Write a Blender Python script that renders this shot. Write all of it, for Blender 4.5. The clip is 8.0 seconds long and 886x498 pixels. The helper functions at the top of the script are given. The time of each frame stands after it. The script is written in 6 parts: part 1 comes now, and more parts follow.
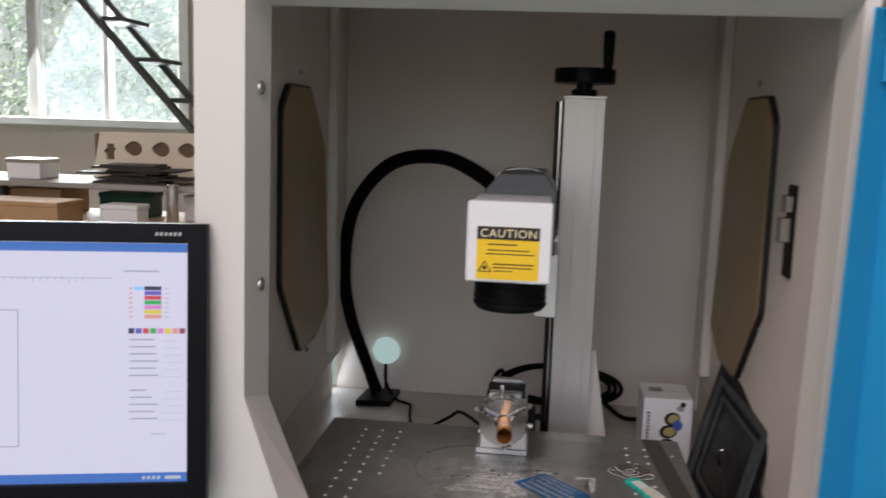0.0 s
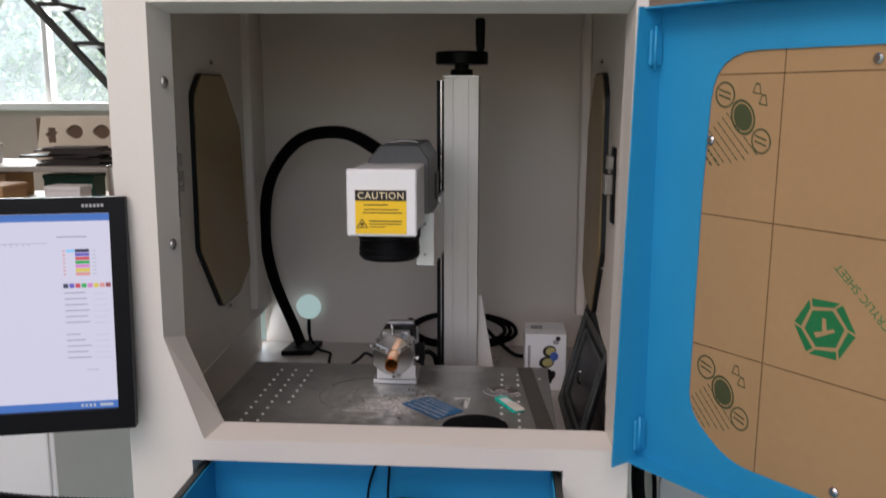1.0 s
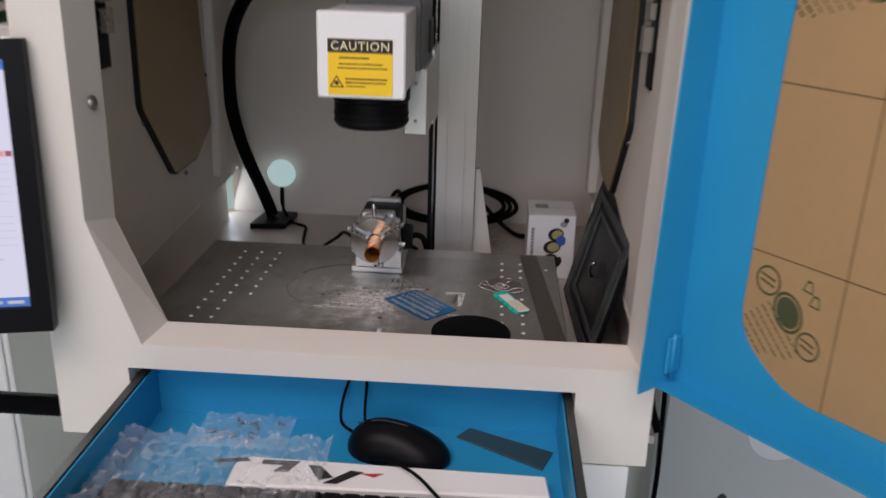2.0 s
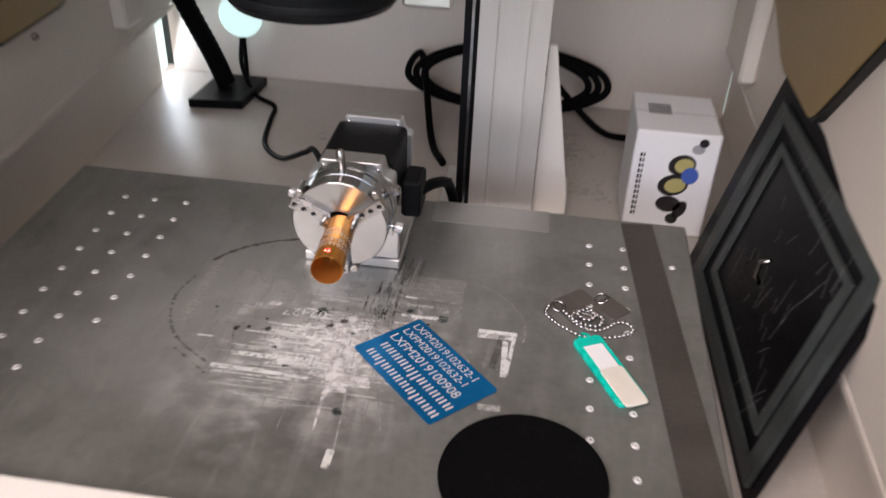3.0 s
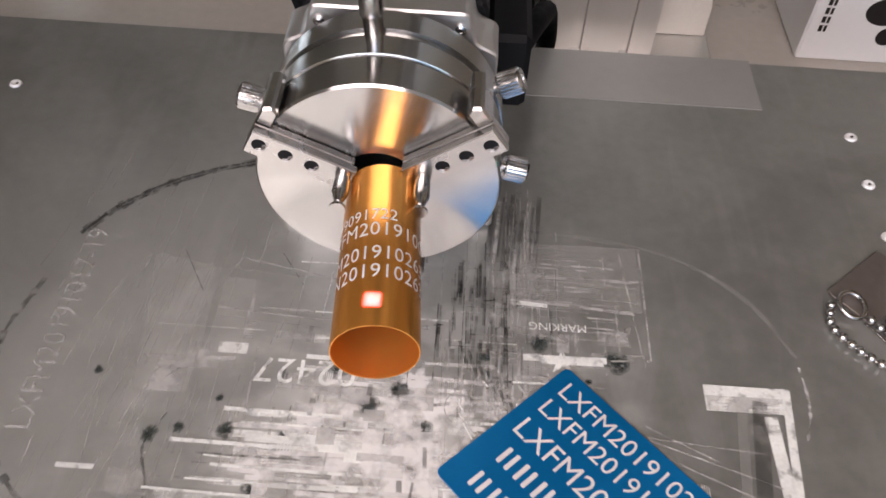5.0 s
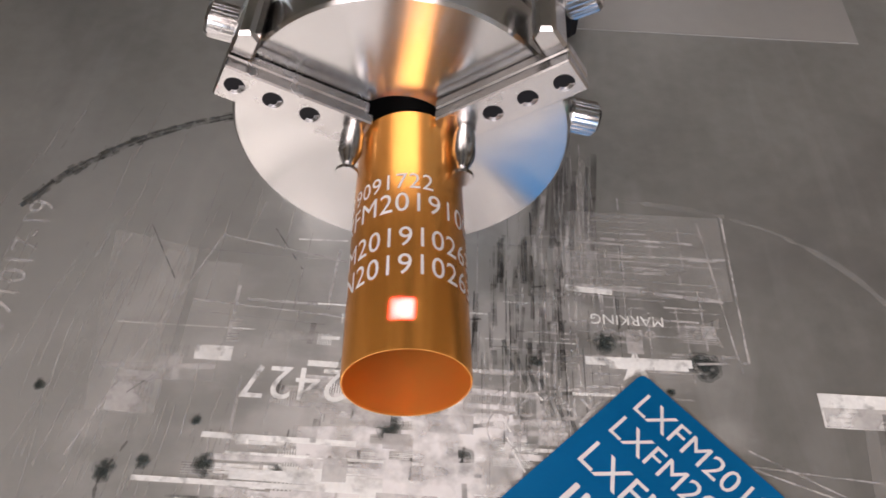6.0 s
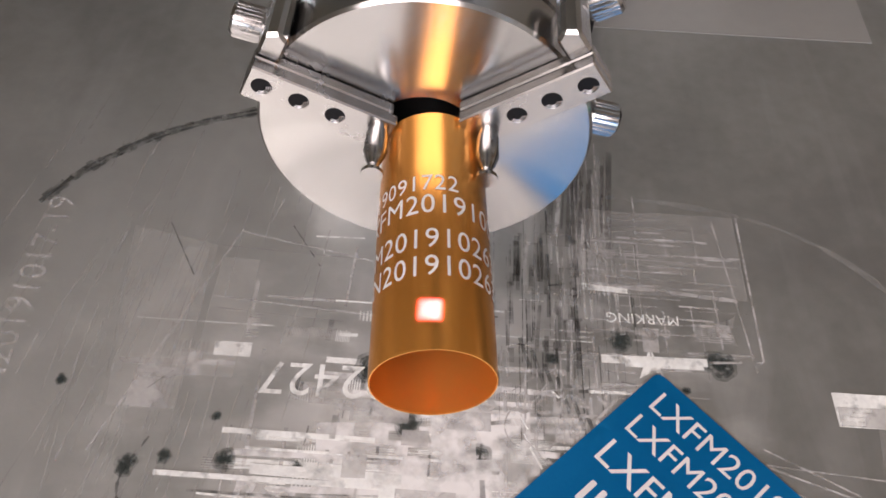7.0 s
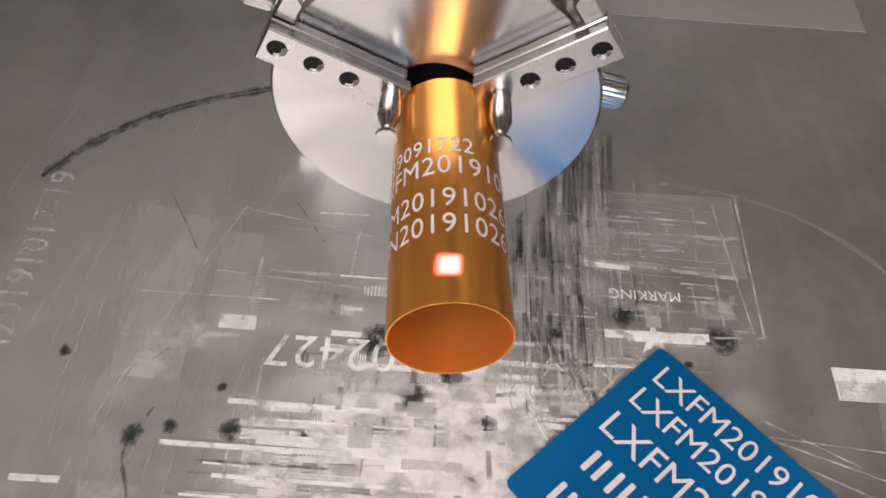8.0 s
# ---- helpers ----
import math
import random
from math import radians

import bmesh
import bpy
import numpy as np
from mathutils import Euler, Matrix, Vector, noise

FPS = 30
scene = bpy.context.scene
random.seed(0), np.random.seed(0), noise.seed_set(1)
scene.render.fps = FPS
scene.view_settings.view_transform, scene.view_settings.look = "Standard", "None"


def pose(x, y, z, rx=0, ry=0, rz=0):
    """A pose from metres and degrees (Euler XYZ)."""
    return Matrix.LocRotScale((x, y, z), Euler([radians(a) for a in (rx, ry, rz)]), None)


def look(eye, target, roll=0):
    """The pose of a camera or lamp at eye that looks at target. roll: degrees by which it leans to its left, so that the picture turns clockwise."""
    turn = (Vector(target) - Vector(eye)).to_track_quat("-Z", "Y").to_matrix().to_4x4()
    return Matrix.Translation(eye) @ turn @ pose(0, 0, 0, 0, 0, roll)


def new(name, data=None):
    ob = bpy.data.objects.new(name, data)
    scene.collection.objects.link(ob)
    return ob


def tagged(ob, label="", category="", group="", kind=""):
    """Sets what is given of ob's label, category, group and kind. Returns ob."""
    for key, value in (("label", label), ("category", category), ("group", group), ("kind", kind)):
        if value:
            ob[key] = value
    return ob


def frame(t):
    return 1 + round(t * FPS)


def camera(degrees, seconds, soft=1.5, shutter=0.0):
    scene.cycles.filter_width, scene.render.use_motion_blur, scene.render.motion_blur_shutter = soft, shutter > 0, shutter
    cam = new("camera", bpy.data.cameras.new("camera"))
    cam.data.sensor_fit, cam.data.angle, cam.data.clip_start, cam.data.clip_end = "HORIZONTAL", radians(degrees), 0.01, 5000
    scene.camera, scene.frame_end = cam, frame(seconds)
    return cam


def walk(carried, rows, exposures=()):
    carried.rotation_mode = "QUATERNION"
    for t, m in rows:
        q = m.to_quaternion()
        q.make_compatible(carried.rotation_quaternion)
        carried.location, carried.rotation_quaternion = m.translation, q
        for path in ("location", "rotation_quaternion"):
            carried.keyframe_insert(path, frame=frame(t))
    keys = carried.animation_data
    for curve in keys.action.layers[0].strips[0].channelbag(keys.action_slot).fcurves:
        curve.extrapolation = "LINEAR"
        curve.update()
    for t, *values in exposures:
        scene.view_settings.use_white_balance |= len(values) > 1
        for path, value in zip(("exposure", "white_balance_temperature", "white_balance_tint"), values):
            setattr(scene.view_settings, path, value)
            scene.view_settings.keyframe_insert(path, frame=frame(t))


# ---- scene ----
cam = camera(54.4, 8.0, 1.6, 0.4)
PATH = [
    (0, (0.043, -0.145, 1.357), (-0.193, 1.821, 1.073), 1.8),
    (0.5, (0.109, -0.235, 1.386), (-0.038, 1.742, 1.119), 1.2),
    (1, (0.173, -0.346, 1.373), (0.032, 1.618, 1.023), 0.0),
    (1.5, (0.184, -0.313, 1.364), (0.051, 1.62, 0.87), 0.4),
    (1.7, (0.173, -0.256, 1.359), (0.062, 1.661, 0.799), 1.0),
    (2.8, (0.125, 0.391, 1.294), (-0.021, 2.103, 0.27), 3.7),
    (3, (0.122, 0.498, 1.274), (-0.065, 2.150, 0.163), 2.6),
    (3.2, (0.099, 0.575, 1.246), (-0.079, 2.158, 0.038), 2.5),
    (3.5, (0.063, 0.695, 1.203), (-0.055, 2.156, -0.158), 4.0),
    (3.8, (0.017, 0.750, 1.165), (-0.055, 2.138, -0.273), 4.8),
    (4, (0.01, 0.768, 1.143), (-0.049, 2.135, -0.316), 4.6),
    (4.2, (0.018, 0.788, 1.143), (-0.034, 2.093, -0.372), 3.8),
    (4.5, (0.018, 0.795, 1.141), (-0.005, 2.119, -0.358), 4.0),
    (5.8, (0.01, 0.857, 1.086), (-0.009, 2.092, -0.487), 2.4),
    (6, (0.007, 0.858, 1.081), (-0.002, 2.084, -0.5), 2.8),
    (6.5, (0.003, 0.856, 1.083), (-0.018, 2.077, -0.501), 2.5),
    (7, (0.003, 0.858, 1.083), (-0.009, 2.069, -0.508), 3.0),
    (7.5, (0.002, 0.853, 1.081), (0.003, 2.084, -0.496), 3.5),
    (8, (-0.002, 0.851, 1.079), (0.025, 2.075, -0.503), 4.8),
]
EXPOSURES = [(0, 0.82), (0.5, 0.76), (1.7, 0.78), (3.0, 1.86), (3.2, 2.1), (3.5, 2.1), (4.0, 2.08), (8.0, 2.02)]
walk(cam, [(t, look(eye, target, roll)) for t, eye, target, roll in PATH], EXPOSURES)
# ---------------------------------------------------------------- light
world = bpy.data.worlds.new("world")
scene.world = world
world.use_nodes = True
wn = world.node_tree.nodes
sky = wn.new("ShaderNodeTexSky")
sky.sky_type = "NISHITA"
sky.sun_disc = False
sky.sun_elevation = radians(78)
sky.sun_rotation = radians(200)
wn["Background"].inputs[1].default_value = 0.15
world.node_tree.links.new(sky.outputs[0], wn["Background"].inputs[0])


def lamp(name, kind, m, energy, color=(1, 1, 1), **more):
    d = bpy.data.lights.new(name, kind)
    d.energy, d.color = energy, color
    if "size" in more:
        d.shape, d.size, d.size_y = "RECTANGLE", more["size"][0], more["size"][1]
    if "angle" in more:
        d.angle = radians(more["angle"])
    ob = new(name, d)
    ob.matrix_world = m
    return ob


lamp("sun", "SUN", look((0, 0, 8), (-0.7, 1.5, 0)), 5.0, (1, 0.95, 0.88), angle=1.0)
# daylight of the long window front behind the operator, of the back windows, and the workshop's ceiling tubes
lamp("daylight_front", "AREA", look((-0.75, -3.9, 2.4), (0.1, 1.0, 1.15)), 20, (1.0, 0.865, 0.875), size=(3.2, 2.0))
lamp("daylight_back", "AREA", look((-3.3, 5.1, 2.0), (-1.2, 0.0, 0.9)), 110, (0.93, 0.97, 1.0), size=(2.0, 1.2))
lamp("ceiling_light_glow", "AREA", look((-0.75, -1.40, 3.6), (0.0, 0.6, 0.6)), 50, (1.0, 0.865, 0.865), size=(3.2, 1.5))

# daylight that falls through the slot in the cabinet's back corner
lamp("daylight_slot", "AREA", look((-0.372, 1.522, 0.868), (-0.12, 1.42, 0.80)), 0.028, (0.80, 0.88, 1.0), size=(0.034, 0.09))

# ---------------------------------------------------------------- materials


def mat(name, color, rough=0.5, metal=0.0, var=0.12, scale=6.0, fine=120.0, bump=0.05, bump_scale=0.0, rvar=0.1, coat=0.0,
        aniso=0.0, stretch=(1, 1, 1), spec=0.5, tint=None, trans=0.0, alpha=1.0, ior=1.45, coords="Object", worn=0.0, worn_scale=350.0):
    m = bpy.data.materials.new(name)
    m.use_nodes = True
    nt = m.node_tree
    n, l = nt.nodes, nt.links
    b = n["Principled BSDF"]
    tc = n.new("ShaderNodeTexCoord")
    mp = n.new("ShaderNodeMapping")
    mp.inputs["Scale"].default_value = stretch
    l.new(tc.outputs[coords], mp.inputs[0])
    big = n.new("ShaderNodeTexNoise")
    big.inputs["Scale"].default_value, big.inputs["Detail"].default_value = scale, 5
    l.new(mp.outputs[0], big.inputs["Vector"])
    small = n.new("ShaderNodeTexNoise")
    small.inputs["Scale"].default_value, small.inputs["Detail"].default_value = fine, 4
    l.new(mp.outputs[0], small.inputs["Vector"])
    add = n.new("ShaderNodeMath")
    add.operation = "MULTIPLY_ADD"
    add.inputs[1].default_value = 0.45
    l.new(small.outputs[0], add.inputs[0])
    l.new(big.outputs[0], add.inputs[2])
    ramp = n.new("ShaderNodeMapRange")
    ramp.inputs[1].default_value, ramp.inputs[2].default_value = 0.45, 1.0
    l.new(add.outputs[0], ramp.inputs[0])
    mix = n.new("ShaderNodeMix")
    mix.data_type = "RGBA"
    lo = [max(0.0, c * (1 - var)) for c in color]
    hi = [min(1.0, c * (1 + var)) for c in (tint or color)]
    mix.inputs[6].default_value, mix.inputs[7].default_value = (*lo, 1), (*hi, 1)
    l.new(ramp.outputs[0], mix.inputs[0])
    l.new(mix.outputs[2], b.inputs["Base Color"])
    rr = n.new("ShaderNodeMapRange")
    rr.inputs[1].default_value, rr.inputs[2].default_value = 0.45, 1.0
    rr.inputs[3].default_value, rr.inputs[4].default_value = max(0.02, rough - rvar), min(1, rough + rvar)
    l.new(add.outputs[0], rr.inputs[0])
    l.new(rr.outputs[0], b.inputs["Roughness"])
    b.inputs["Metallic"].default_value = metal
    b.inputs["Coat Weight"].default_value = coat
    b.inputs["Specular IOR Level"].default_value = spec
    b.inputs["Transmission Weight"].default_value = trans
    b.inputs["Alpha"].default_value = alpha
    b.inputs["IOR"].default_value = ior
    if bump:
        bp = n.new("ShaderNodeBump")
        bp.inputs["Strength"].default_value, bp.inputs["Distance"].default_value = bump, 0.002
        l.new(small.outputs[0], bp.inputs["Height"])
        l.new(bp.outputs[0], b.inputs["Normal"])
    if worn:
        wn2 = n.new("ShaderNodeTexNoise")
        wn2.inputs["Scale"].default_value, wn2.inputs["Detail"].default_value = worn_scale, 6
        l.new(tc.outputs[coords], wn2.inputs["Vector"])
        wr = n.new("ShaderNodeMapRange")
        wr.inputs[1].default_value, wr.inputs[2].default_value = 0.30 + 0.25 * worn, 0.52 + 0.25 * worn
        wr.inputs[4].default_value = alpha
        l.new(wn2.outputs[0], wr.inputs[0])
        l.new(wr.outputs[0], b.inputs["Alpha"])
    if aniso:
        tg = n.new("ShaderNodeTangent")
        tg.direction_type, tg.axis = "RADIAL", "Y"
        b.inputs["Anisotropic"].default_value = aniso
        b.inputs["Anisotropic Rotation"].default_value = 0.25
        l.new(tg.outputs[0], b.inputs["Tangent"])
    return m


def glow(name, color, strength):
    m = bpy.data.materials.new(name)
    m.use_nodes = True
    b = m.node_tree.nodes["Principled BSDF"]
    b.inputs["Base Color"].default_value = (0.02, 0.02, 0.02, 1)
    b.inputs["Emission Color"].default_value = (*color, 1)
    b.inputs["Emission Strength"].default_value = strength
    return m


CREAM = mat("cream powder coat", (0.70, 0.665, 0.61), 0.42, var=0.04, scale=3, fine=420, bump=0.12, rvar=0.06)
INNER = mat("inner grey white coat", (0.72, 0.655, 0.58), 0.5, var=0.05, scale=4, fine=300, bump=0.1)
BLUE = mat("blue powder coat", (0.018, 0.255, 0.49), 0.4, var=0.06, scale=4, fine=420, bump=0.1, tint=(0.022, 0.285, 0.53))
BLACK = mat("black plastic", (0.004, 0.004, 0.005), 0.36, spec=0.14, var=0.3, fine=300, bump=0.06)
BLACKMATT = mat("matt black anodised", (0.006, 0.006, 0.007), 0.5, spec=0.16, var=0.3, fine=200, bump=0.05)
RUBBER = mat("black rubber", (0.0035, 0.0035, 0.004), 0.6, spec=0.05, var=0.3, fine=160, bump=0.2)
STEEL = mat("bright steel", (0.47, 0.46, 0.45), 0.24, 1.0, var=0.08, fine=260, bump=0.03)
ALU = mat("brushed aluminium", (0.67, 0.645, 0.62), 0.36, 1.0, var=0.06, scale=8, fine=200, bump=0.05, stretch=(1, 1, 0.04))
CASTALU = mat("blasted aluminium", (0.72, 0.71, 0.70), 0.42, 1.0, var=0.05, scale=30, fine=500, bump=0.1)
TURNED = mat("turned steel face", (0.47, 0.465, 0.455), 0.20, 1.0, var=0.03, scale=20, fine=300, bump=0.0, rvar=0.02, aniso=0.90)
KRAFT = mat("brown masking paper", (0.37, 0.232, 0.11), 0.62, var=0.08, scale=5, fine=90, bump=0.06)
KRAFTDARK = mat("brown tinted sheet", (0.30, 0.21, 0.09), 0.4, var=0.1, scale=5, fine=90, bump=0.03)
GASKET = mat("black window gasket", (0.006, 0.008, 0.010), 0.5, var=0.2, bump=0.05)
WHITE = mat("white coated sheet", (0.80, 0.80, 0.80), 0.4, var=0.03, scale=5, fine=300, bump=0.05)
YELLOW = mat("yellow label", (0.90, 0.58, 0.015), 0.45, var=0.04, bump=0.02)
INK = mat("black print", (0.015, 0.013, 0.012), 0.5, var=0.2, bump=0.0)
CREAMINK = mat("pale yellow print", (0.85, 0.74, 0.45), 0.5, var=0.05, bump=0.0)
COPPER = mat("orange anodised aluminium", (0.76, 0.325, 0.066), 0.25, 0.8, var=0.025, scale=40, fine=300, bump=0.0, rvar=0.03, stretch=(1, 0.06, 1))
CARDBLUE = mat("blue anodised card", (0.0, 0.14, 0.36), 0.42, 0.55, var=0.08, scale=30, fine=900, bump=0.03)
ENGRAVE = mat("engraved bare metal", (0.66, 0.66, 0.65), 0.55, 0.3, var=0.06, scale=60, fine=900, bump=0.05)
FLOORGREEN = mat("pale green floor paint", (0.52, 0.68, 0.665), 0.35, var=0.12, scale=1.2, fine=40, bump=0.05)
PLASTER = mat("brownish grey plaster", (0.44, 0.345, 0.29), 0.8, var=0.1, scale=1.5, fine=60, bump=0.1)
WOOD = mat("pale board", (0.55, 0.40, 0.25), 0.6, var=0.15, scale=4, fine=60, stretch=(1, 8, 8), bump=0.08)
MDF = mat("cream board", (0.68, 0.60, 0.48), 0.7, var=0.06, scale=8, fine=120, bump=0.05)
CARTON = mat("brown cardboard", (0.42, 0.26, 0.13), 0.8, var=0.1, scale=8, fine=90, bump=0.08)
DARKSTEEL = mat("dark painted steel", (0.05, 0.052, 0.05), 0.5, 0.2, var=0.2, bump=0.08)
# leaf colour is lightened to carry the overexposed daylight outside
LEAF = mat("leaves paled by glare", (0.24, 0.36, 0.20), 0.55, var=0.35, scale=2, fine=14, bump=0.1, tint=(0.58, 0.68, 0.55))


def plate_material():
    """The scuffed steel work plate: cloudy stains, fine grain, and a pale worn patch round the marking field."""
    m = mat("scuffed work plate", (0.247, 0.248, 0.231), 0.38, 0.55, var=0.20, scale=14, fine=190, bump=0.05, rvar=0.1)
    n, l = m.node_tree.nodes, m.node_tree.links
    b = n["Principled BSDF"]
    old = b.inputs["Base Color"].links[0].from_socket
    tc = n.new("ShaderNodeTexCoord")
    mp = n.new("ShaderNodeMapping")
    mp.inputs["Location"].default_value = (0.012, -0.915, -0.9)
    l.new(tc.outputs["Object"], mp.inputs[0])
    warp = n.new("ShaderNodeTexNoise")
    warp.inputs["Scale"].default_value, warp.inputs["Detail"].default_value = 22, 6
    l.new(mp.outputs[0], warp.inputs["Vector"])
    ln = n.new("ShaderNodeVectorMath")
    ln.operation = "LENGTH"
    l.new(mp.outputs[0], ln.inputs[0])
    sub = n.new("ShaderNodeMath")
    sub.operation = "MULTIPLY_ADD"
    sub.inputs[1].default_value = 0.09
    l.new(warp.outputs[0], sub.inputs[0])
    l.new(ln.outputs["Value"], sub.inputs[2])
    rg = n.new("ShaderNodeMapRange")
    rg.inputs[1].default_value, rg.inputs[2].default_value, rg.inputs[3].default_value, rg.inputs[4].default_value = 0.150, 0.055, 0, 0.95
    l.new(sub.outputs[0], rg.inputs[0])
    streak = n.new("ShaderNodeTexNoise")
    streak.inputs["Scale"].default_value, streak.inputs["Detail"].default_value = 40, 6
    st = n.new("ShaderNodeMapping")
    st.inputs["Scale"].default_value = (1.0, 1.6, 1)
    l.new(tc.outputs["Object"], st.inputs[0])
    l.new(st.outputs[0], streak.inputs["Vector"])
    sr = n.new("ShaderNodeMapRange")
    sr.inputs[1].default_value, sr.inputs[2].default_value = 0.44, 0.60
    l.new(streak.outputs[0], sr.inputs[0])
    mul = n.new("ShaderNodeMath")
    mul.operation = "MULTIPLY"
    l.new(rg.outputs[0], mul.inputs[0])
    l.new(sr.outputs[0], mul.inputs[1])
    mx = n.new("ShaderNodeMix")
    mx.data_type = "RGBA"
    mx.inputs[7].default_value = (0.80, 0.79, 0.77, 1)
    l.new(mul.outputs[0], mx.inputs[0])
    l.new(old, mx.inputs[6])
    cloud = n.new("ShaderNodeTexNoise")
    cloud.inputs["Scale"].default_value, cloud.inputs["Detail"].default_value, cloud.inputs["Distortion"].default_value = 17, 7, 0.8
    l.new(tc.outputs["Object"], cloud.inputs["Vector"])
    cr = n.new("ShaderNodeMapRange")
    cr.inputs[1].default_value, cr.inputs[2].default_value, cr.inputs[4].default_value = 0.50, 0.72, 0.6
    l.new(cloud.outputs[0], cr.inputs[0])
    mz = n.new("ShaderNodeMix")
    mz.data_type = "RGBA"
    mz.inputs[7].default_value = (0.14, 0.138, 0.13, 1)
    l.new(cr.outputs[0], mz.inputs[0])
    l.new(mx.outputs[2], mz.inputs[6])
    # rubbed smears that run from front to back
    sm = n.new("ShaderNodeMapping")
    sm.inputs["Scale"].default_value = (75, 13, 1)
    l.new(tc.outputs["Object"], sm.inputs[0])
    smear = n.new("ShaderNodeTexNoise")
    smear.inputs["Scale"].default_value, smear.inputs["Detail"].default_value, smear.inputs["Distortion"].default_value = 1.0, 8, 0.5
    l.new(sm.outputs[0], smear.inputs["Vector"])
    for lo, hi, most, col in ((0.52, 0.72, 0.55, (0.13, 0.132, 0.124, 1)), (0.46, 0.28, 0.45, (0.60, 0.60, 0.58, 1))):
        mr = n.new("ShaderNodeMapRange")
        mr.inputs[1].default_value, mr.inputs[2].default_value, mr.inputs[4].default_value = lo, hi, most
        l.new(smear.outputs[0], mr.inputs[0])
        my = n.new("ShaderNodeMix")
        my.data_type = "RGBA"
        my.inputs[7].default_value = col
        near = n.new("ShaderNodeMapRange")
        near.inputs[1].default_value, near.inputs[2].default_value, near.inputs[3].default_value, near.inputs[4].default_value = 0.17, 0.09, 0.22, 1.0
        l.new(sub.outputs[0], near.inputs[0])
        both = n.new("ShaderNodeMath")
        both.operation = "MULTIPLY"
        l.new(mr.outputs[0], both.inputs[0])
        l.new(near.outputs[0], both.inputs[1])
        l.new(both.outputs[0], my.inputs[0])
        l.new(mz.outputs[2], my.inputs[6])
        mz = my
    # the broad paler zone left of the marking field
    wide = n.new("ShaderNodeMapping")
    wide.inputs["Location"].default_value = (0.075, -0.940, -0.9)
    l.new(tc.outputs["Object"], wide.inputs[0])
    wl = n.new("ShaderNodeVectorMath")
    wl.operation = "LENGTH"
    l.new(wide.outputs[0], wl.inputs[0])
    wj = n.new("ShaderNodeMath")
    wj.operation = "MULTIPLY_ADD"
    wj.inputs[1].default_value = 0.06
    l.new(cloud.outputs[0], wj.inputs[0])
    l.new(wl.outputs["Value"], wj.inputs[2])
    wr2 = n.new("ShaderNodeMapRange")
    wr2.interpolation_type = "SMOOTHSTEP"
    wr2.inputs[1].default_value, wr2.inputs[2].default_value, wr2.inputs[3].default_value, wr2.inputs[4].default_value = 0.185, 0.060, 0.0, 0.46
    l.new(wj.outputs[0], wr2.inputs[0])
    paler = n.new("ShaderNodeMix")
    paler.data_type = "RGBA"
    paler.inputs[7].default_value = (0.56, 0.568, 0.535, 1)
    l.new(wr2.outputs[0], paler.inputs[0])
    l.new(mz.outputs[2], paler.inputs[6])
    l.new(paler.outputs[2], b.inputs["Base Color"])
    return m


PLATE = plate_material()
ETCH_PALE = mat("pale etched steel", (0.73, 0.74, 0.71), 0.5, 0.2, var=0.2, scale=90, fine=900, bump=0.05, worn=-0.15, worn_scale=200, alpha=0.95)
ETCH_MID = mat("faint etched steel", (0.60, 0.59, 0.57), 0.48, 0.3, var=0.25, scale=90, fine=900, bump=0.05, worn=0.1, worn_scale=160, alpha=0.6)
ETCH_DARK = mat("burnt steel", (0.08, 0.085, 0.08), 0.5, 0.3, var=0.4, scale=90, fine=700, bump=0.05, worn=0.2, worn_scale=300, alpha=0.55)
ETCH_FAINT = mat("rubbed scratches in steel", (0.52, 0.52, 0.50), 0.45, 0.35, var=0.25, scale=90, fine=900, bump=0.03, worn=0.15, worn_scale=140, alpha=0.22)
BURN = mat("greenish burnt steel", (0.055, 0.070, 0.065), 0.45, 0.3, var=0.4, scale=90, fine=700, bump=0.05, worn=0.1, worn_scale=500, alpha=0.38)
ETCH_SOFT = mat("dulled steel field", (0.60, 0.59, 0.56), 0.5, 0.3, var=0.2, scale=70, fine=500, bump=0.03, worn=0.0, worn_scale=60, alpha=0.17)
# serves tarnished marks and the tube's shadow painted on the plate
DARK_SOFT = mat("tarnished and tube-shaded steel", (0.075, 0.075, 0.07), 0.42, 0.4, var=0.3, scale=90, fine=500, bump=0.03, worn=0.15, worn_scale=150, alpha=0.40)
HAZE = mat("cloudy worn steel", (0.80, 0.79, 0.77), 0.5, 0.15, var=0.1, scale=60, fine=600, bump=0.03, worn=0.15, worn_scale=120, alpha=0.75)

# ---------------------------------------------------------------- building helpers


def box(bm, x0, x1, y0, y1, z0, z1, bevel=0.0, seg=1, m=None):
    vs = [bm.verts.new((x, y, z)) for x in (x0, x1) for y in (y0, y1) for z in (z0, z1)]
    fs = [bm.faces.new([vs[i] for i in f]) for f in ((0, 1, 3, 2), (4, 6, 7, 5), (0, 4, 5, 1), (2, 3, 7, 6), (0, 2, 6, 4), (1, 5, 7, 3))]
    if bevel:
        es = list({e for f in fs for e in f.edges})
        got = bmesh.ops.bevel(bm, geom=es, offset=bevel, segments=seg, affect="EDGES", profile=0.5)
        vs = list({v for v in got["verts"]} | {v for v in vs if v.is_valid})
    if m is not None:
        bmesh.ops.transform(bm, matrix=m, verts=[v for v in vs if v.is_valid])
    return bm


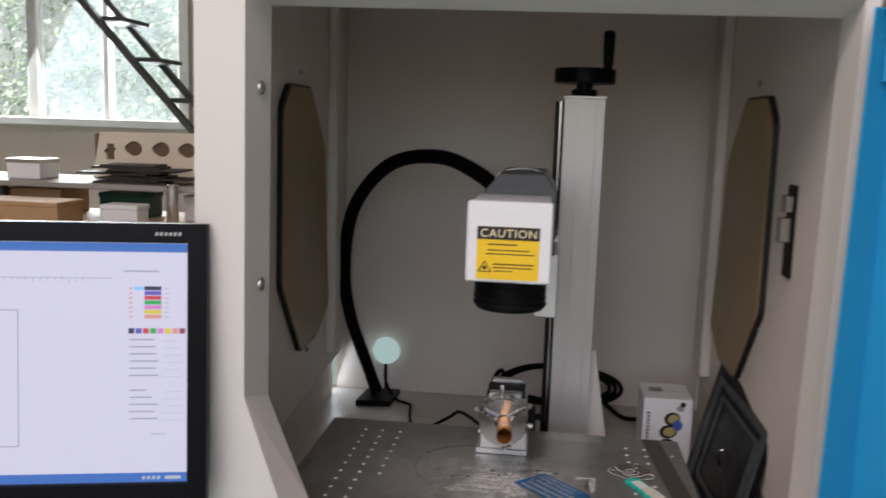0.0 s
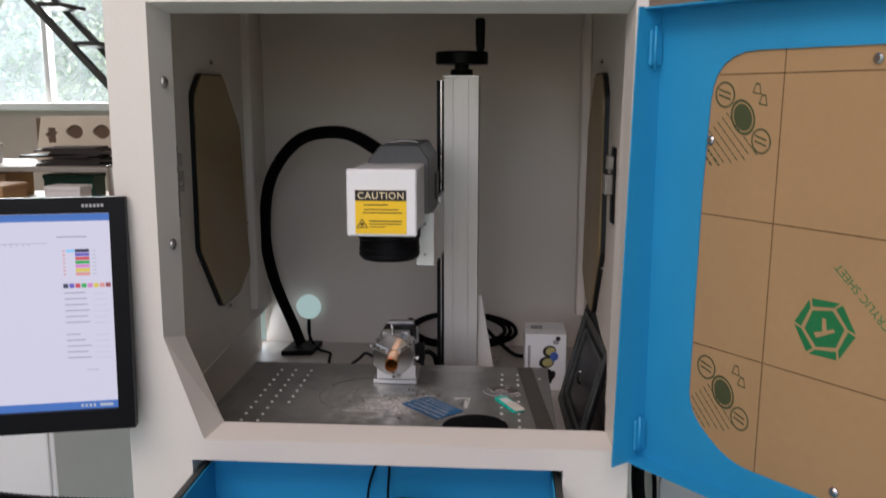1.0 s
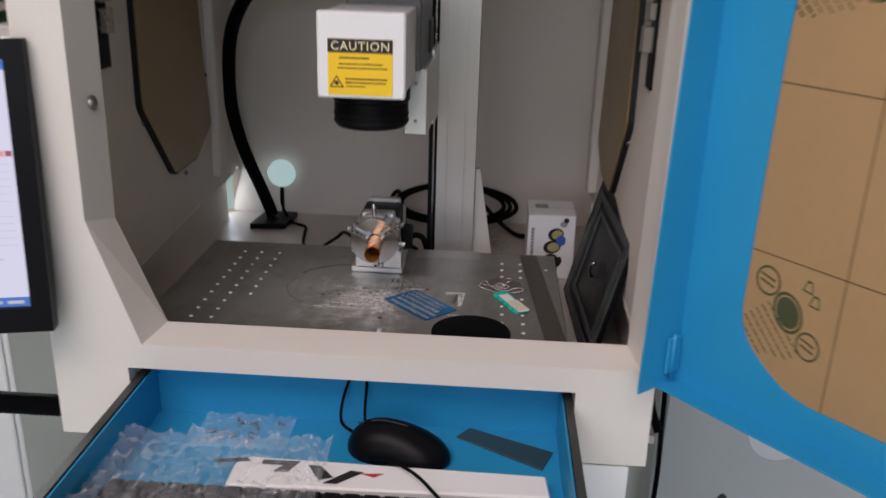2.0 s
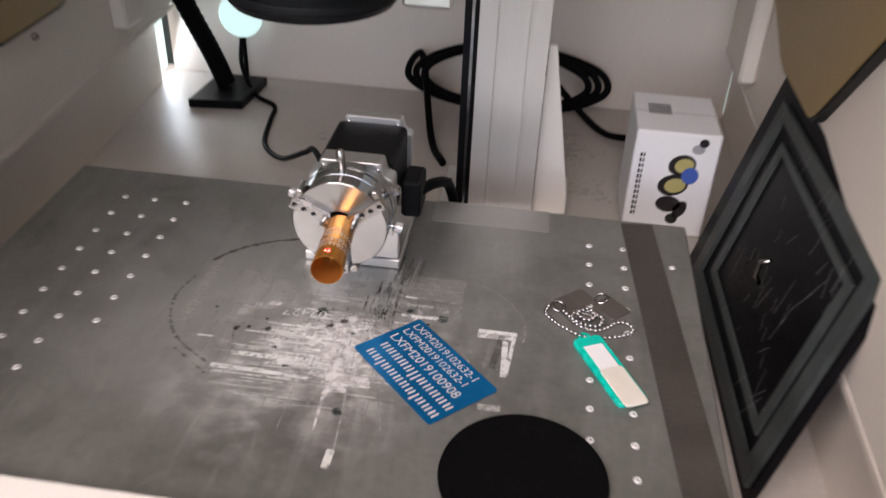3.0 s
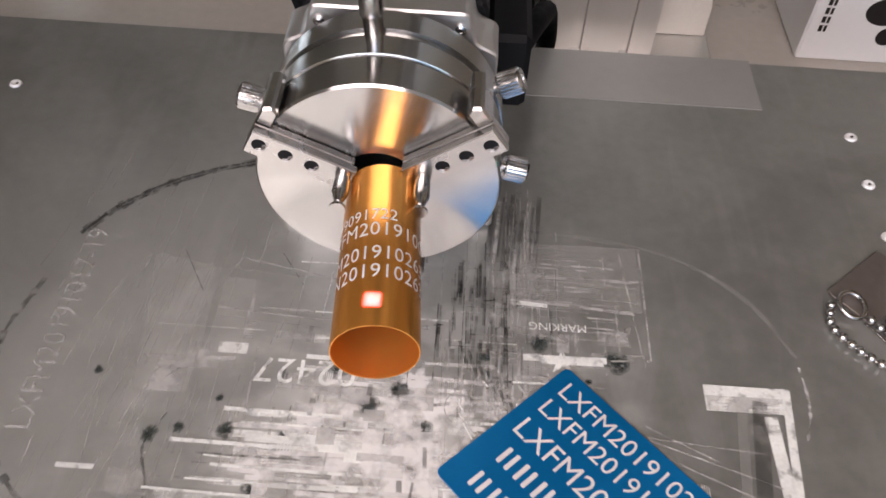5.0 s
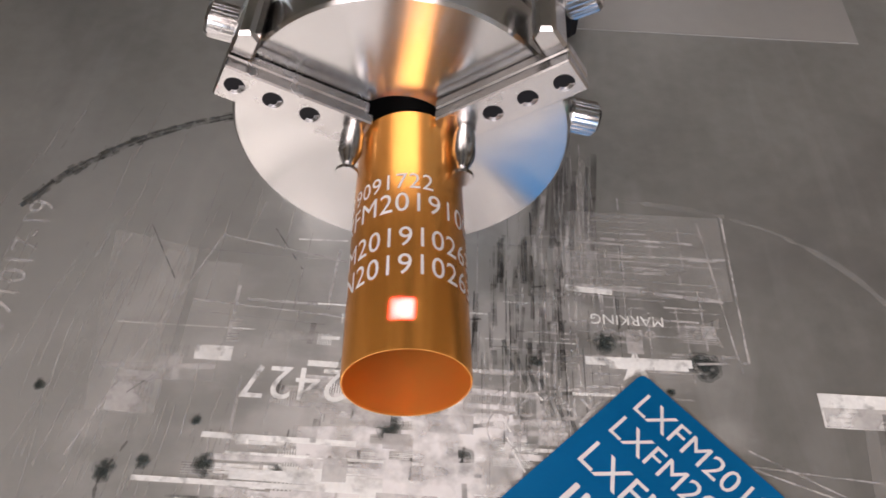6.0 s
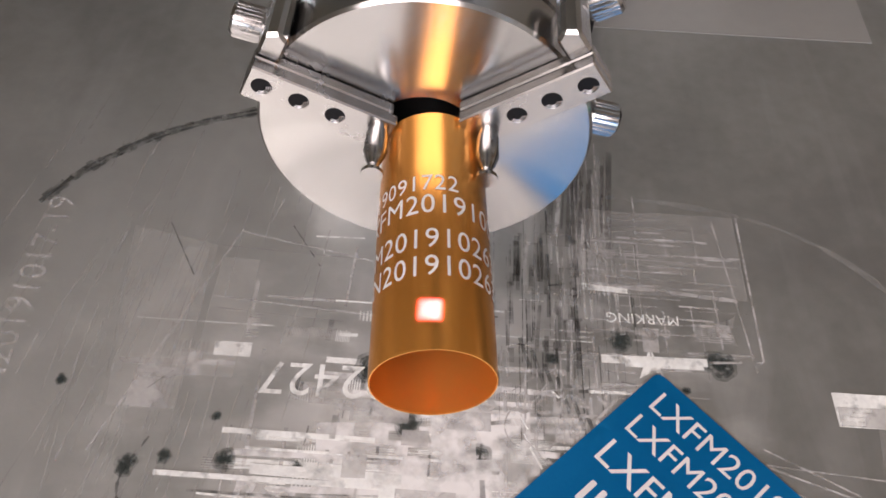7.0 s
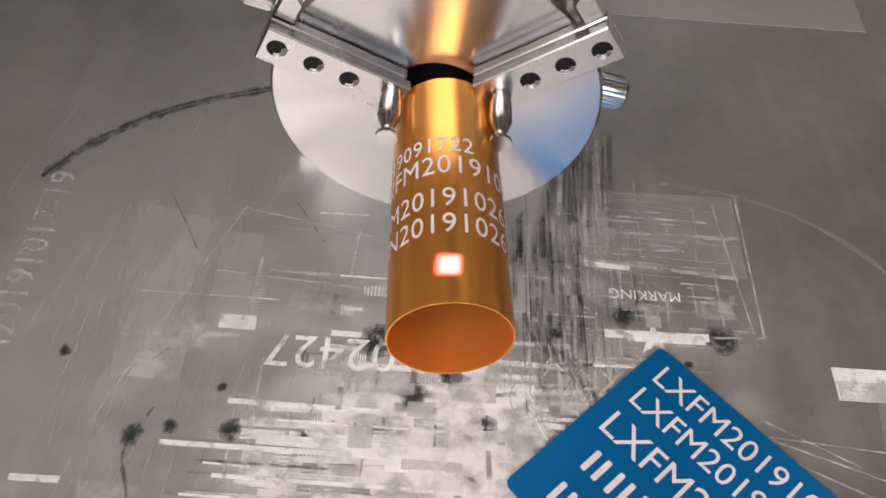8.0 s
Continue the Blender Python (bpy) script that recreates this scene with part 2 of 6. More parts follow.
def prism(bm, pts, axis, a, b, bevel=0.0, seg=1):
    """A straight solid over the polygon pts, from a to b along the axis."""
    def at(p, h):
        return {"x": (h, p[0], p[1]), "y": (p[0], h, p[1]), "z": (p[0], p[1], h)}[axis]
    lo = [bm.verts.new(at(p, a)) for p in pts]
    hi = [bm.verts.new(at(p, b)) for p in pts]
    fs = [bm.faces.new(lo), bm.faces.new(hi[::-1])]
    k = len(pts)
    fs += [bm.faces.new((lo[i], hi[i], hi[(i + 1) % k], lo[(i + 1) % k])) for i in range(k)]
    bmesh.ops.recalc_face_normals(bm, faces=fs)
    if bevel:
        bmesh.ops.bevel(bm, geom=list({e for f in fs for e in f.edges}), offset=bevel, segments=seg, affect="EDGES")
    return bm


def lathe(bm, profile, p0, way, seg=32):
    """Turns a profile of (distance along the way, radius) round the line from p0."""
    way = Vector(way).normalized()
    u = way.orthogonal().normalized()
    v = way.cross(u)
    rings = []
    for d, r in profile:
        c = Vector(p0) + way * d
        if r < 1e-6:
            rings.append([bm.verts.new(c)])
        else:
            rings.append([bm.verts.new(c + (u * math.cos(6.283185 * i / seg) + v * math.sin(6.283185 * i / seg)) * r) for i in range(seg)])
    fs = []
    for a, b in zip(rings, rings[1:]):
        for i in range(seg):
            j = (i + 1) % seg
            if len(a) == 1 and len(b) == 1:
                continue
            if len(a) == 1:
                fs.append(bm.faces.new((a[0], b[i], b[j])))
            elif len(b) == 1:
                fs.append(bm.faces.new((a[i], b[0], a[j])))
            else:
                fs.append(bm.faces.new((a[i], b[i], b[j], a[j])))
    for r in (rings[0], rings[-1]):
        if len(r) > 2:
            fs.append(bm.faces.new(r))
    bmesh.ops.recalc_face_normals(bm, faces=fs)
    for f in fs:
        f.smooth = len(f.verts) < 5
    return bm


def smooth_path(pts, n=12):
    """A Catmull-Rom run through pts."""
    P = [Vector(p) for p in pts]
    P = [2 * P[0] - P[1], *P, 2 * P[-1] - P[-2]]
    out = []
    for i in range(1, len(P) - 2):
        for k in range(n):
            t = k / n
            a, b, c, d = P[i - 1:i + 3]
            out.append(0.5 * (2 * b + (c - a) * t + (2 * a - 5 * b + 4 * c - d) * t * t + (3 * b - a - 3 * c + d) * t ** 3))
    return out + [P[-2]]


def sweep(bm, pts, r, seg=10, ribs=0.0):
    """A round cable along pts; ribs: every other ring narrower by that."""
    rings = []
    u = None
    for i, p in enumerate(pts):
        way = (pts[min(i + 1, len(pts) - 1)] - pts[max(i - 1, 0)]).normalized()
        u = way.orthogonal().normalized() if u is None else (u - way * u.dot(way)).normalized()
        v = way.cross(u)
        rad = r - (ribs if i % 2 else 0)
        rings.append([bm.verts.new(p + (u * math.cos(6.283185 * k / seg) + v * math.sin(6.283185 * k / seg)) * rad) for k in range(seg)])
    for a, b in zip(rings, rings[1:]):
        for k in range(seg):
            bm.faces.new((a[k], a[(k + 1) % seg], b[(k + 1) % seg], b[k])).smooth = True
    bm.faces.new(rings[0][::-1])
    bm.faces.new(rings[-1])
    return bm


def ring_fill(bm, outer, inner):
    """Faces between two loops of points that lie in one plane."""
    vo = [bm.verts.new(p) for p in outer]
    vi = [bm.verts.new(p) for p in inner]
    es = [bm.edges.new((r[i], r[(i + 1) % len(r)])) for r in (vo, vi) for i in range(len(r))]
    bmesh.ops.triangle_fill(bm, edges=es, use_beauty=True)
    return vo, vi


def bridge(bm, a, b):
    for i in range(len(a)):
        bm.faces.new((a[i], a[(i + 1) % len(a)], b[(i + 1) % len(b)], b[i]))


def pierced(bm, outer, inner_front, inner_back, place0, place1):
    """A panel with a hole: outer and inner loops are 2D; place0 and place1 lay them in the front and back plane."""
    fo, fi = ring_fill(bm, [place0(p) for p in outer], [place0(p) for p in inner_front])
    bo, bi = ring_fill(bm, [place1(p) for p in outer], [place1(p) for p in inner_back])
    bridge(bm, fo, bo)
    bridge(bm, fi, bi)
    bmesh.ops.recalc_face_normals(bm, faces=bm.faces)
    return bm


def rounded(pts, r, n=5):
    """The polygon with its corners rounded by r (a number, or one for each corner)."""
    out = []
    k = len(pts)
    for i in range(k):
        rr = r[i] if isinstance(r, (list, tuple)) else r
        p, a, b = Vector(pts[i]), Vector(pts[i - 1]), Vector(pts[(i + 1) % k])
        da, db = (a - p), (b - p)
        t = min(rr, da.length * 0.45, db.length * 0.45)
        if t < 1e-6:
            out.append(tuple(p))
            continue
        s, e = p + da.normalized() * t, p + db.normalized() * t
        for j in range(n + 1):
            w = j / n
            out.append(tuple(s * (1 - w) ** 2 + p * 2 * w * (1 - w) + e * w * w))
    return out


def mesh_object(name, bm, material):
    me = bpy.data.meshes.new(name)
    for e in bm.edges:
        if len(e.link_faces) == 2 and e.calc_face_angle(0) > 0.55:
            e.smooth = False
    bm.to_mesh(me)
    bm.free()
    me.materials.append(material)
    return new(name, me)


def thing(name, label, category, place=(0, 0, 0), group="", kind="", m=None):
    ob = new(name)
    ob.matrix_world = m if m is not None else pose(*place)
    ob.empty_display_size = 0.02
    bpy.context.view_layer.update()
    return tagged(ob, label, category, group, kind)


def part(name, bm, material, parent, label="", local=False):
    """One mesh under a thing or part. The bmesh is in world metres, or with local=True in the parent's own."""
    ob = mesh_object(name, bm, material)
    ob.parent = parent
    if not local:
        chain, w = parent, Matrix.Identity(4)
        while chain is not None:
            w = chain.matrix_basis @ w
            chain = chain.parent
        ob.matrix_basis = w.inverted()
    if label:
        ob["label"] = label
    return ob


def solo(name, bm, material, label, category, group="", kind=""):
    return tagged(mesh_object(name, bm, material), label, category, group, kind)


def text_bm(body, size, m, extrude=0.0001, wrap=None, spacing=1.0, align="LEFT"):
    """Letters of the built-in font as a bmesh: x along the line, y up the letter, z out of the surface, laid by m."""
    c = bpy.data.curves.new("letters", "FONT")
    c.body, c.size, c.extrude, c.space_character, c.align_x, c.resolution_u = body, size, extrude, spacing, align, 3
    ob = bpy.data.objects.new("letters", c)
    scene.collection.objects.link(ob)
    bpy.context.view_layer.update()
    me = bpy.data.meshes.new_from_object(ob.evaluated_get(bpy.context.evaluated_depsgraph_get()))
    bpy.data.objects.remove(ob)
    bm = bmesh.new()
    bm.from_mesh(me)
    bpy.data.meshes.remove(me)
    if wrap:
        for v in bm.verts:
            v.co = wrap(v.co)
    else:
        bmesh.ops.transform(bm, matrix=m, verts=bm.verts)
    return bm


def B():
    return bmesh.new()


def screw(parent, p, way, r=0.004, h=0.003, name="screw", material=None):
    b = B()
    lathe(b, [(0, r), (h * 0.6, r), (h, r * 0.6), (h, r * 0.45), (h * 0.5, r * 0.4), (h * 0.5, 0)], p, way, 12)
    return part(name, b, material or STEEL, parent)


# ---------------------------------------------------------------- room
def room():
    b = B()
    box(b, -6, 6, -4, 5.4, -0.1, 0)
    solo("floor", b, FLOORGREEN, "pale green painted workshop floor", "floor", kind="structure")
    b = B()
    pierced(b, [(-6, 0), (6, 0), (6, 4), (-6, 4)], [(-4.4, 1.33), (-2.28, 1.33), (-2.28, 2.6), (-4.4, 2.6)], [(-4.4, 1.33), (-2.28, 1.33), (-2.28, 2.6), (-4.4, 2.6)],
            lambda p: (p[0], 5.2, p[1]), lambda p: (p[0], 5.4, p[1]))
    solo("wall_north", b, PLASTER, "grey plastered wall with a steel-framed window", "wall", kind="structure")
    b = B()
    pierced(b, [(-6, 0), (6, 0), (6, 4), (-6, 4)], [(-2.4, 1.1), (3.0, 1.1), (3.0, 3.45), (-2.4, 3.45)], [(-2.4, 1.1), (3.0, 1.1), (3.0, 3.45), (-2.4, 3.45)],
            lambda p: (p[0], -4, p[1]), lambda p: (p[0], -4.2, p[1]))
    solo("wall_south", b, PLASTER, "grey plastered wall with a wide window opening", "wall", kind="structure")
    for name, x in (("wall_west", -6.2), ("wall_east", 6.0)):
        b = B()
        box(b, x, x + 0.2, -4.2, 5.4, 0, 4)
        solo(name, b, PLASTER, "plain grey plastered workshop wall", "wall", kind="structure")
    b = B()
    box(b, -6.2, 6.2, -4.2, 5.4, 4.0, 4.2)
    solo("ceiling", b, PLASTER, "plain pale workshop ceiling", "ceiling", kind="structure")
    # window in the north wall
    w = thing("window_1", "steel-framed workshop window with clear panes", "window", (-3.3, 5.2, 1.33), kind="structure")
    b = B()
    for x in (-4.4, -3.87, -3.3, -2.8, -2.28):
        t = 0.035 if x in (-4.4, -3.3, -2.28) else 0.018
        box(b, x - t, x + t, 5.16, 5.24, 1.33, 2.6, 0.004)
    box(b, -4.4, -2.28, 5.165, 5.235, 2.56, 2.6)
    part("window_frame", b, mat("grey window steel", (0.45, 0.44, 0.42), 0.5, bump=0.08), w)
    # two thinly opaque panes that pale the view of the leaves
    milky = mat("milky window glass", (0.55, 0.62, 0.66), 0.25, var=0.3, scale=3, fine=20, bump=0.0, alpha=0.20)
    for x0, x1 in ((-3.264, -2.819), (-2.781, -2.316)):
        b = B()
        box(b, x0, x1, 5.198, 5.203, 1.331, 2.558)
        part("pane", b, milky, w).visible_shadow = False
    b = B()
    box(b, -4.45, -2.23, 5.06, 5.26, 1.28, 1.33, 0.006)
    part("window_sill", b, mat("pale sill", (0.55, 0.53, 0.5), 0.6), w)


room()


# ---------------------------------------------------------------- marking machine
FRONT, LIP = 0.715, 0.765
HOLE = [(-0.268, 1.486), (-0.270, 1.062), (-0.222, 0.922), (0.318, 0.922), (0.325, 1.484)]
HOLE_IN = [(-0.257, 1.477), (-0.260, 1.050), (-0.211, 0.928), (0.311, 0.929), (0.321, 1.473)]
WINDOW_L = rounded([(1.010, 1.123), (1.014, 1.375), (1.055, 1.409), (1.188, 1.410), (1.294, 1.314), (1.316, 1.142), (1.337, 1.034), (1.250, 0.998), (1.128, 1.000)], 0.012, 4)


def wall_x(y, side):
    return (-0.318 - 0.052 * (y - 0.765)) if side < 0 else (0.330 + 0.012 * (y - 0.765))


def machine():
    t = thing("laser_marking_machine", "cream and blue enclosed laser marking cabinet with its door open", "machine", (0, 1.1, 0))
    b = B()
    pierced(b, [(-0.324, 0.893), (0.336, 0.893), (0.340, 1.62), (-0.322, 1.62)], HOLE, HOLE_IN, lambda p: (p[0], FRONT, p[1]), lambda p: (p[0], LIP, p[1]))
    part("front_frame", b, CREAM, t)
    for x0, x1 in ((-0.324, -0.240), (0.253, 0.336)):
        b = B()
        box(b, x0, x1, FRONT, LIP, 0.806, 0.893)
        part("drawer_surround", b, CREAM, t)
    b = B()
    box(b, -0.322, 0.322, FRONT + 0.004, LIP, 0.02, 0.740)
    box(b, -0.322, -0.30, LIP, 1.56, 0.02, 0.803)
    box(b, 0.30, 0.322, LIP, 1.56, 0.02, 0.803)
    part("base_cabinet", b, CREAM, t)
    # side walls with their windows
    for side, name in ((-1, "side_wall"), (1, "side_wall")):
        b = B()
        hole = WINDOW_L
        pierced(b, [(0.766, 0.912), (1.544, 0.912), (1.544, 1.60), (0.766, 1.60)], hole, hole,
                lambda p: (wall_x(p[0], side), p[0], p[1]), lambda p: (wall_x(p[0], side) + side * 0.004, p[0], p[1]))
        wall = part(name, b, INNER, t)
        for nm, k, d0, d1, mt in (("window_gasket", 1.003, 0.0002, 0.0075, GASKET), ("window_sheet", 0.985, 0.0080, 0.0095, KRAFTDARK)):
            b = B()
            ring = [((p[0] - 1.17) * k + 1.17, (p[1] - 1.2) * k + 1.2) for p in hole]
            lo = [b.verts.new((wall_x(y, side) - side * d0, y, z)) for y, z in ring]
            hi = [b.verts.new((wall_x(y, side) - side * d1, y, z)) for y, z in ring]
            b.faces.new(lo)
            b.faces.new(hi[::-1])
            bridge(b, lo, hi)
            bmesh.ops.recalc_face_normals(b, faces=b.faces)
            part(nm, b, mt, wall)
        b = B()
        yl = 0.90
        xa = wall_x(yl, side)
        for y0, y1, z0, z1, d in ((yl + 0.006, yl + 0.022, 1.232, 1.262, 0.016), (yl + 0.003, yl + 0.027, 1.268, 1.288, 0.012)):
            box(b, min(xa, xa - side * d), max(xa, xa - side * d), y0, y1, z0, z1, 0.001)
        part("door_latch", b, STEEL, wall)
        b = B()
        box(b, min(xa, xa - side * 0.004), max(xa, xa - side * 0.004), yl, yl + 0.03, 1.19, 1.30, 0.001)
        part("latch_plate", b, BLACKMATT, wall)
        for y, z in ((1.145, 1.43), (1.02, 1.20), (1.315, 1.30), (1.345, 1.12), (1.20, 0.985), (1.03, 1.10)):
            screw(wall, (wall_x(y, side), y, z), (-side, 0, 0), 0.004, 0.004)
        b = B()
        end = 1.500 if side < 0 else 1.544
        lo = [(wall_x(0.767, side) + side * 0.014, 0.767), (wall_x(end, side) + side * 0.014, end), (wall_x(end, side) + side * 0.016, end), (wall_x(0.767, side) + side * 0.016, 0.767)]
        prism(b, lo, "z", 0.8147, 0.9180)
        part("lower_panel", b, INNER, t)
        b = B()
        hem = [(wall_x(0.767, side) - side * 0.0006, 0.767), (wall_x(1.544, side) - side * 0.0006, 1.544), (wall_x(1.544, side) + side * 0.014, 1.544), (wall_x(0.767, side) + side * 0.014, 0.767)]
        prism(b, hem, "z", 0.9035, 0.9115, 0.0008)
        part("folded_hem", b, INNER, t)
        # folded post in the back corner
        b = B()
        box(b, min(wall_x(1.4, side), wall_x(1.4, side) - side * 0.018), max(wall_x(1.4, side), wall_x(1.4, side) - side * 0.018), 1.36, 1.40, 0.935, 1.595, 0.003)
        part("corner_post", b, INNER, t)
    b = B()
    box(b, -0.372, 0.352, 1.545, 1.56, 0.815, 1.60)
    part("back_wall", b, INNER, t)
    b = B()
    box(b, -0.37, 0.35, 0.766, 1.56, 1.60, 1.615)
    part("roof", b, INNER, t)
    b = B()
    prism(b, [(-0.345, 0.766), (0.354, 0.766), (0.366, 1.56), (-0.386, 1.56)], "z", 0.804, 0.8145)
    # coat set darker than the INNER of the walls
    part("inner_floor", b, mat("darker grey floor coat", (0.47, 0.435, 0.395), 0.36, var=0.12, scale=9, fine=160, bump=0.06), t)
    for z in (1.39, 1.181):
        screw(t, (-0.262, 0.742, z), (1, 0, 0.02), 0.0075, 0.005)
    return t


MACHINE = machine()


# work plate
def plate_holes(t):
    """Threaded holes with countersinks whitened to paint their glint, in columns left and right of the marking field.
    """
    b = B()
    lathe(b, [(0, 0.0026), (0.0007, 0.0022), (0.0009, 0.0017), (0.0003, 0.0010), (0.0001, 0.0)], (0, 0, 0), (0, 0, 1), 14)
    rim = bpy.data.meshes.new("countersink")
    b.to_mesh(rim)
    rim.materials.append(mat("cut metal with painted glint", (0.84, 0.84, 0.83), 0.4, 0.3, var=0.08, scale=200, bump=0.03))
    b.free()
    b = B()
    lathe(b, [(0, 0.0007), (0.0003, 0.0006), (0.0003, 0)], (0, 0, 0), (0, 0, 1), 10)
    bore = bpy.data.meshes.new("bore")
    b.to_mesh(bore)
    bore.materials.append(DARKSTEEL)
    b.free()
    spots = [(-0.160, k) for k in range(7)] + [(-0.187, k) for k in range(11)] + [(-0.2125, k) for k in range(12)] + [(0.1725, k) for k in range(11)] + [(0.1990, k) for k in range(11)]
    for x, k in spots:
        h = new("threaded_hole", rim)
        h.parent = t
        h.matrix_basis = t.matrix_basis.inverted() @ pose(x, 1.0805 - 0.0264 * k, 0.9001)
        c = new("bore", bore)
        c.parent = h
        # dark bore sits off centre as the glint's dark side
        c.matrix_basis = pose(0.0005, 0.0003, 0.00012)
    h = new("threaded_hole", rim)
    h.parent = t
    h.matrix_basis = t.matrix_basis.inverted() @ pose(0.236, 1.062, 0.9001)


def test_fields(pale, mid, faint, dark, haze, soft, shade, quad):
    """The larger test fields of the plate: blocks, bands, hatched columns, ruled boxes, a star and a curved diamond."""
    rnd = random.Random(23)

    def stroke(b, x0, y0, x1, y1, w):
        ln = math.hypot(x1 - x0, y1 - y0)
        cx, cy = (x0 + x1) / 2, (y0 + y1) / 2
        quad(b, cx - ln / 2, cx + ln / 2, cy - w / 2, cy + w / 2, math.degrees(math.atan2(y1 - y0, x1 - x0)))

    def flat(b, pts):
        b.faces.new([b.verts.new((x, y, 0.90019)) for x, y in pts])

    # slanting dulled bands behind the tube and the block at their foot
    flat(soft, [(-0.081, 0.999), (-0.058, 0.994), (-0.058, 0.946), (-0.074, 0.946)])
    quad(soft, -0.067, -0.0605, 0.954, 0.993, -3)
    quad(mid, -0.0695, -0.0595, 0.9462, 0.957, -2)
    quad(soft, -0.056, -0.046, 0.955, 0.990, -1)
    for x0, y0, x1, y1, w in ((-0.057, 0.994, -0.018, 0.992, 0.0004), (-0.056, 0.978, -0.016, 0.975, 0.0005), (-0.054, 0.9745, -0.022, 0.9725, 0.0003), (-0.045, 0.983, -0.045, 0.968, 0.0010),
                              (-0.021, 0.996, -0.022, 0.977, 0.0008), (-0.084, 0.96, -0.082, 0.923, 0.0004), (-0.058, 0.994, -0.058, 0.947, 0.0004), (-0.081, 0.999, -0.075, 0.946, 0.0004),
                              (0.082, 1.014, 0.082, 0.968, 0.0006), (0.055, 0.966, 0.082, 0.968, 0.0007), (0.078, 0.945, 0.098, 0.935, 0.0005), (0.077, 0.941, 0.115, 0.928, 0.0005)):
        stroke(faint if w < 0.00045 else mid, x0, y0, x1, y1, w)
    stroke(dark, -0.072, 1.001, -0.062, 0.984, 0.0004)
    stroke(dark, -0.039, 1.002, -0.030, 0.989, 0.0004)
    stroke(dark, -0.0605, 0.956, -0.0655, 0.951, 0.0003)
    # broad pale bands across the worn middle
    for x0, x1, y, w in ((-0.055, -0.008, 0.9085, 0.0022), (-0.069, -0.005, 0.8930, 0.0036), (-0.059, 0.0, 0.9305, 0.0013), (-0.046, -0.011, 0.9415, 0.0014), (-0.063, -0.033, 0.9155, 0.0008),
                         (-0.038, 0.004, 0.9325, 0.0026), (-0.009, 0.006, 0.9285, 0.0030), (-0.046, 0.010, 0.9235, 0.0010), (-0.052, 0.012, 0.9190, 0.0007), (-0.030, 0.016, 0.9130, 0.0016),
                         (-0.040, 0.012, 0.9375, 0.0007), (-0.060, -0.020, 0.8985, 0.0010), (-0.066, -0.01, 0.8885, 0.0012)):
        quad(pale, x0, x1, y - w / 2, y + w / 2, rnd.gauss(-0.6, 0.6))
    quad(haze, -0.033, -0.018, 0.9015, 0.9115, 1)
    stroke(mid, -0.018, 0.893, -0.002, 0.902, 0.0010)
    quad(haze, -0.004, 0.016, 0.915, 0.938, 2)
    quad(haze, 0.004, 0.014, 0.885, 0.95, 5)
    flat(haze, [(0.002, 0.955), (0.007, 0.956), (0.018, 0.898), (0.008, 0.896)])
    for k in range(34):
        x, y = rnd.uniform(-0.036, 0.018), rnd.uniform(0.886, 0.953)
        w, h = rnd.uniform(0.004, 0.016), rnd.uniform(0.0018, 0.0060)
        quad(rnd.choice((haze, soft, soft, mid)), x, x + w, y, y + h, rnd.gauss(0, 1.0))
    for k in range(20):
        x, y = rnd.uniform(-0.035, 0.030), rnd.uniform(0.892, 0.968)
        w, h = rnd.uniform(0.0005, 0.0016), rnd.uniform(0.002, 0.007)
        quad(shade, x, x + w, y, y + h, rnd.gauss(0, 3))
    # hatched columns and ruled lines beside the chuck
    x = 0.0300
    while x < 0.0475:
        w = rnd.uniform(0.0006, 0.0020)
        quad(rnd.choice((shade, shade, mid, soft)), x, x + w, 1.003 + rnd.uniform(-0.004, 0.004), 1.032 + rnd.uniform(-0.003, 0.006), -4)
        x += w + rnd.uniform(0.0, 0.0007)
    quad(soft, 0.040, 0.081, 0.986, 1.014, 0)
    for k in range(15):
        y = 0.9855 + 0.0019 * k + rnd.uniform(-0.0005, 0.0005)
        x0, x1 = 0.037 + rnd.uniform(0, 0.012), 0.080 - rnd.uniform(0, 0.022)
        quad(mid if rnd.random() < 0.5 else faint, x0, x1, y, y + rnd.uniform(0.0002, 0.0009), rnd.gauss(-1.0, 0.6))
    quad(pale, 0.038, 0.050, 0.9865, 0.9885, -3)
    stroke(mid, 0.040, 0.9890, 0.078, 0.9860, 0.0011)
    # tarnished strips that also paint in the tube's shadow, with slanting pen-like strokes
    for k in range(34):
        x, y = rnd.uniform(0.014, 0.036), rnd.uniform(0.962, 0.992)
        quad(shade, x, x + rnd.uniform(0.0005, 0.0018), y, y + rnd.uniform(0.004, 0.016), rnd.gauss(0, 2))
    for k in range(6):
        stroke(dark, 0.022 + 0.003 * k, 0.971 - 0.0035 * k, 0.025 + 0.003 * k, 0.961 - 0.0035 * k, 0.0010)
    for k in range(26):
        x, y = rnd.uniform(0.016, 0.042), rnd.uniform(0.937, 0.958)
        a = rnd.uniform(-80, 80)
        ln = rnd.uniform(0.002, 0.007)
        stroke(rnd.choice((pale, mid, mid)), x, y, x + ln * math.cos(radians(a)), y + ln * math.sin(radians(a)), rnd.uniform(0.0002, 0.0006))
    for cx, cy, r in ((0.0225, 0.9470, 0.0040), (0.0300, 0.9440, 0.0046), (0.0345, 0.9520, 0.0030)):
        ring = [(cx + r * math.cos(a), cy + 1.3 * r * math.sin(a)) for a in [6.283185 * k / 22 for k in range(23)]]
        for p, q in zip(ring, ring[1:]):
            stroke(mid, p[0], p[1], q[0], q[1], 0.0004)
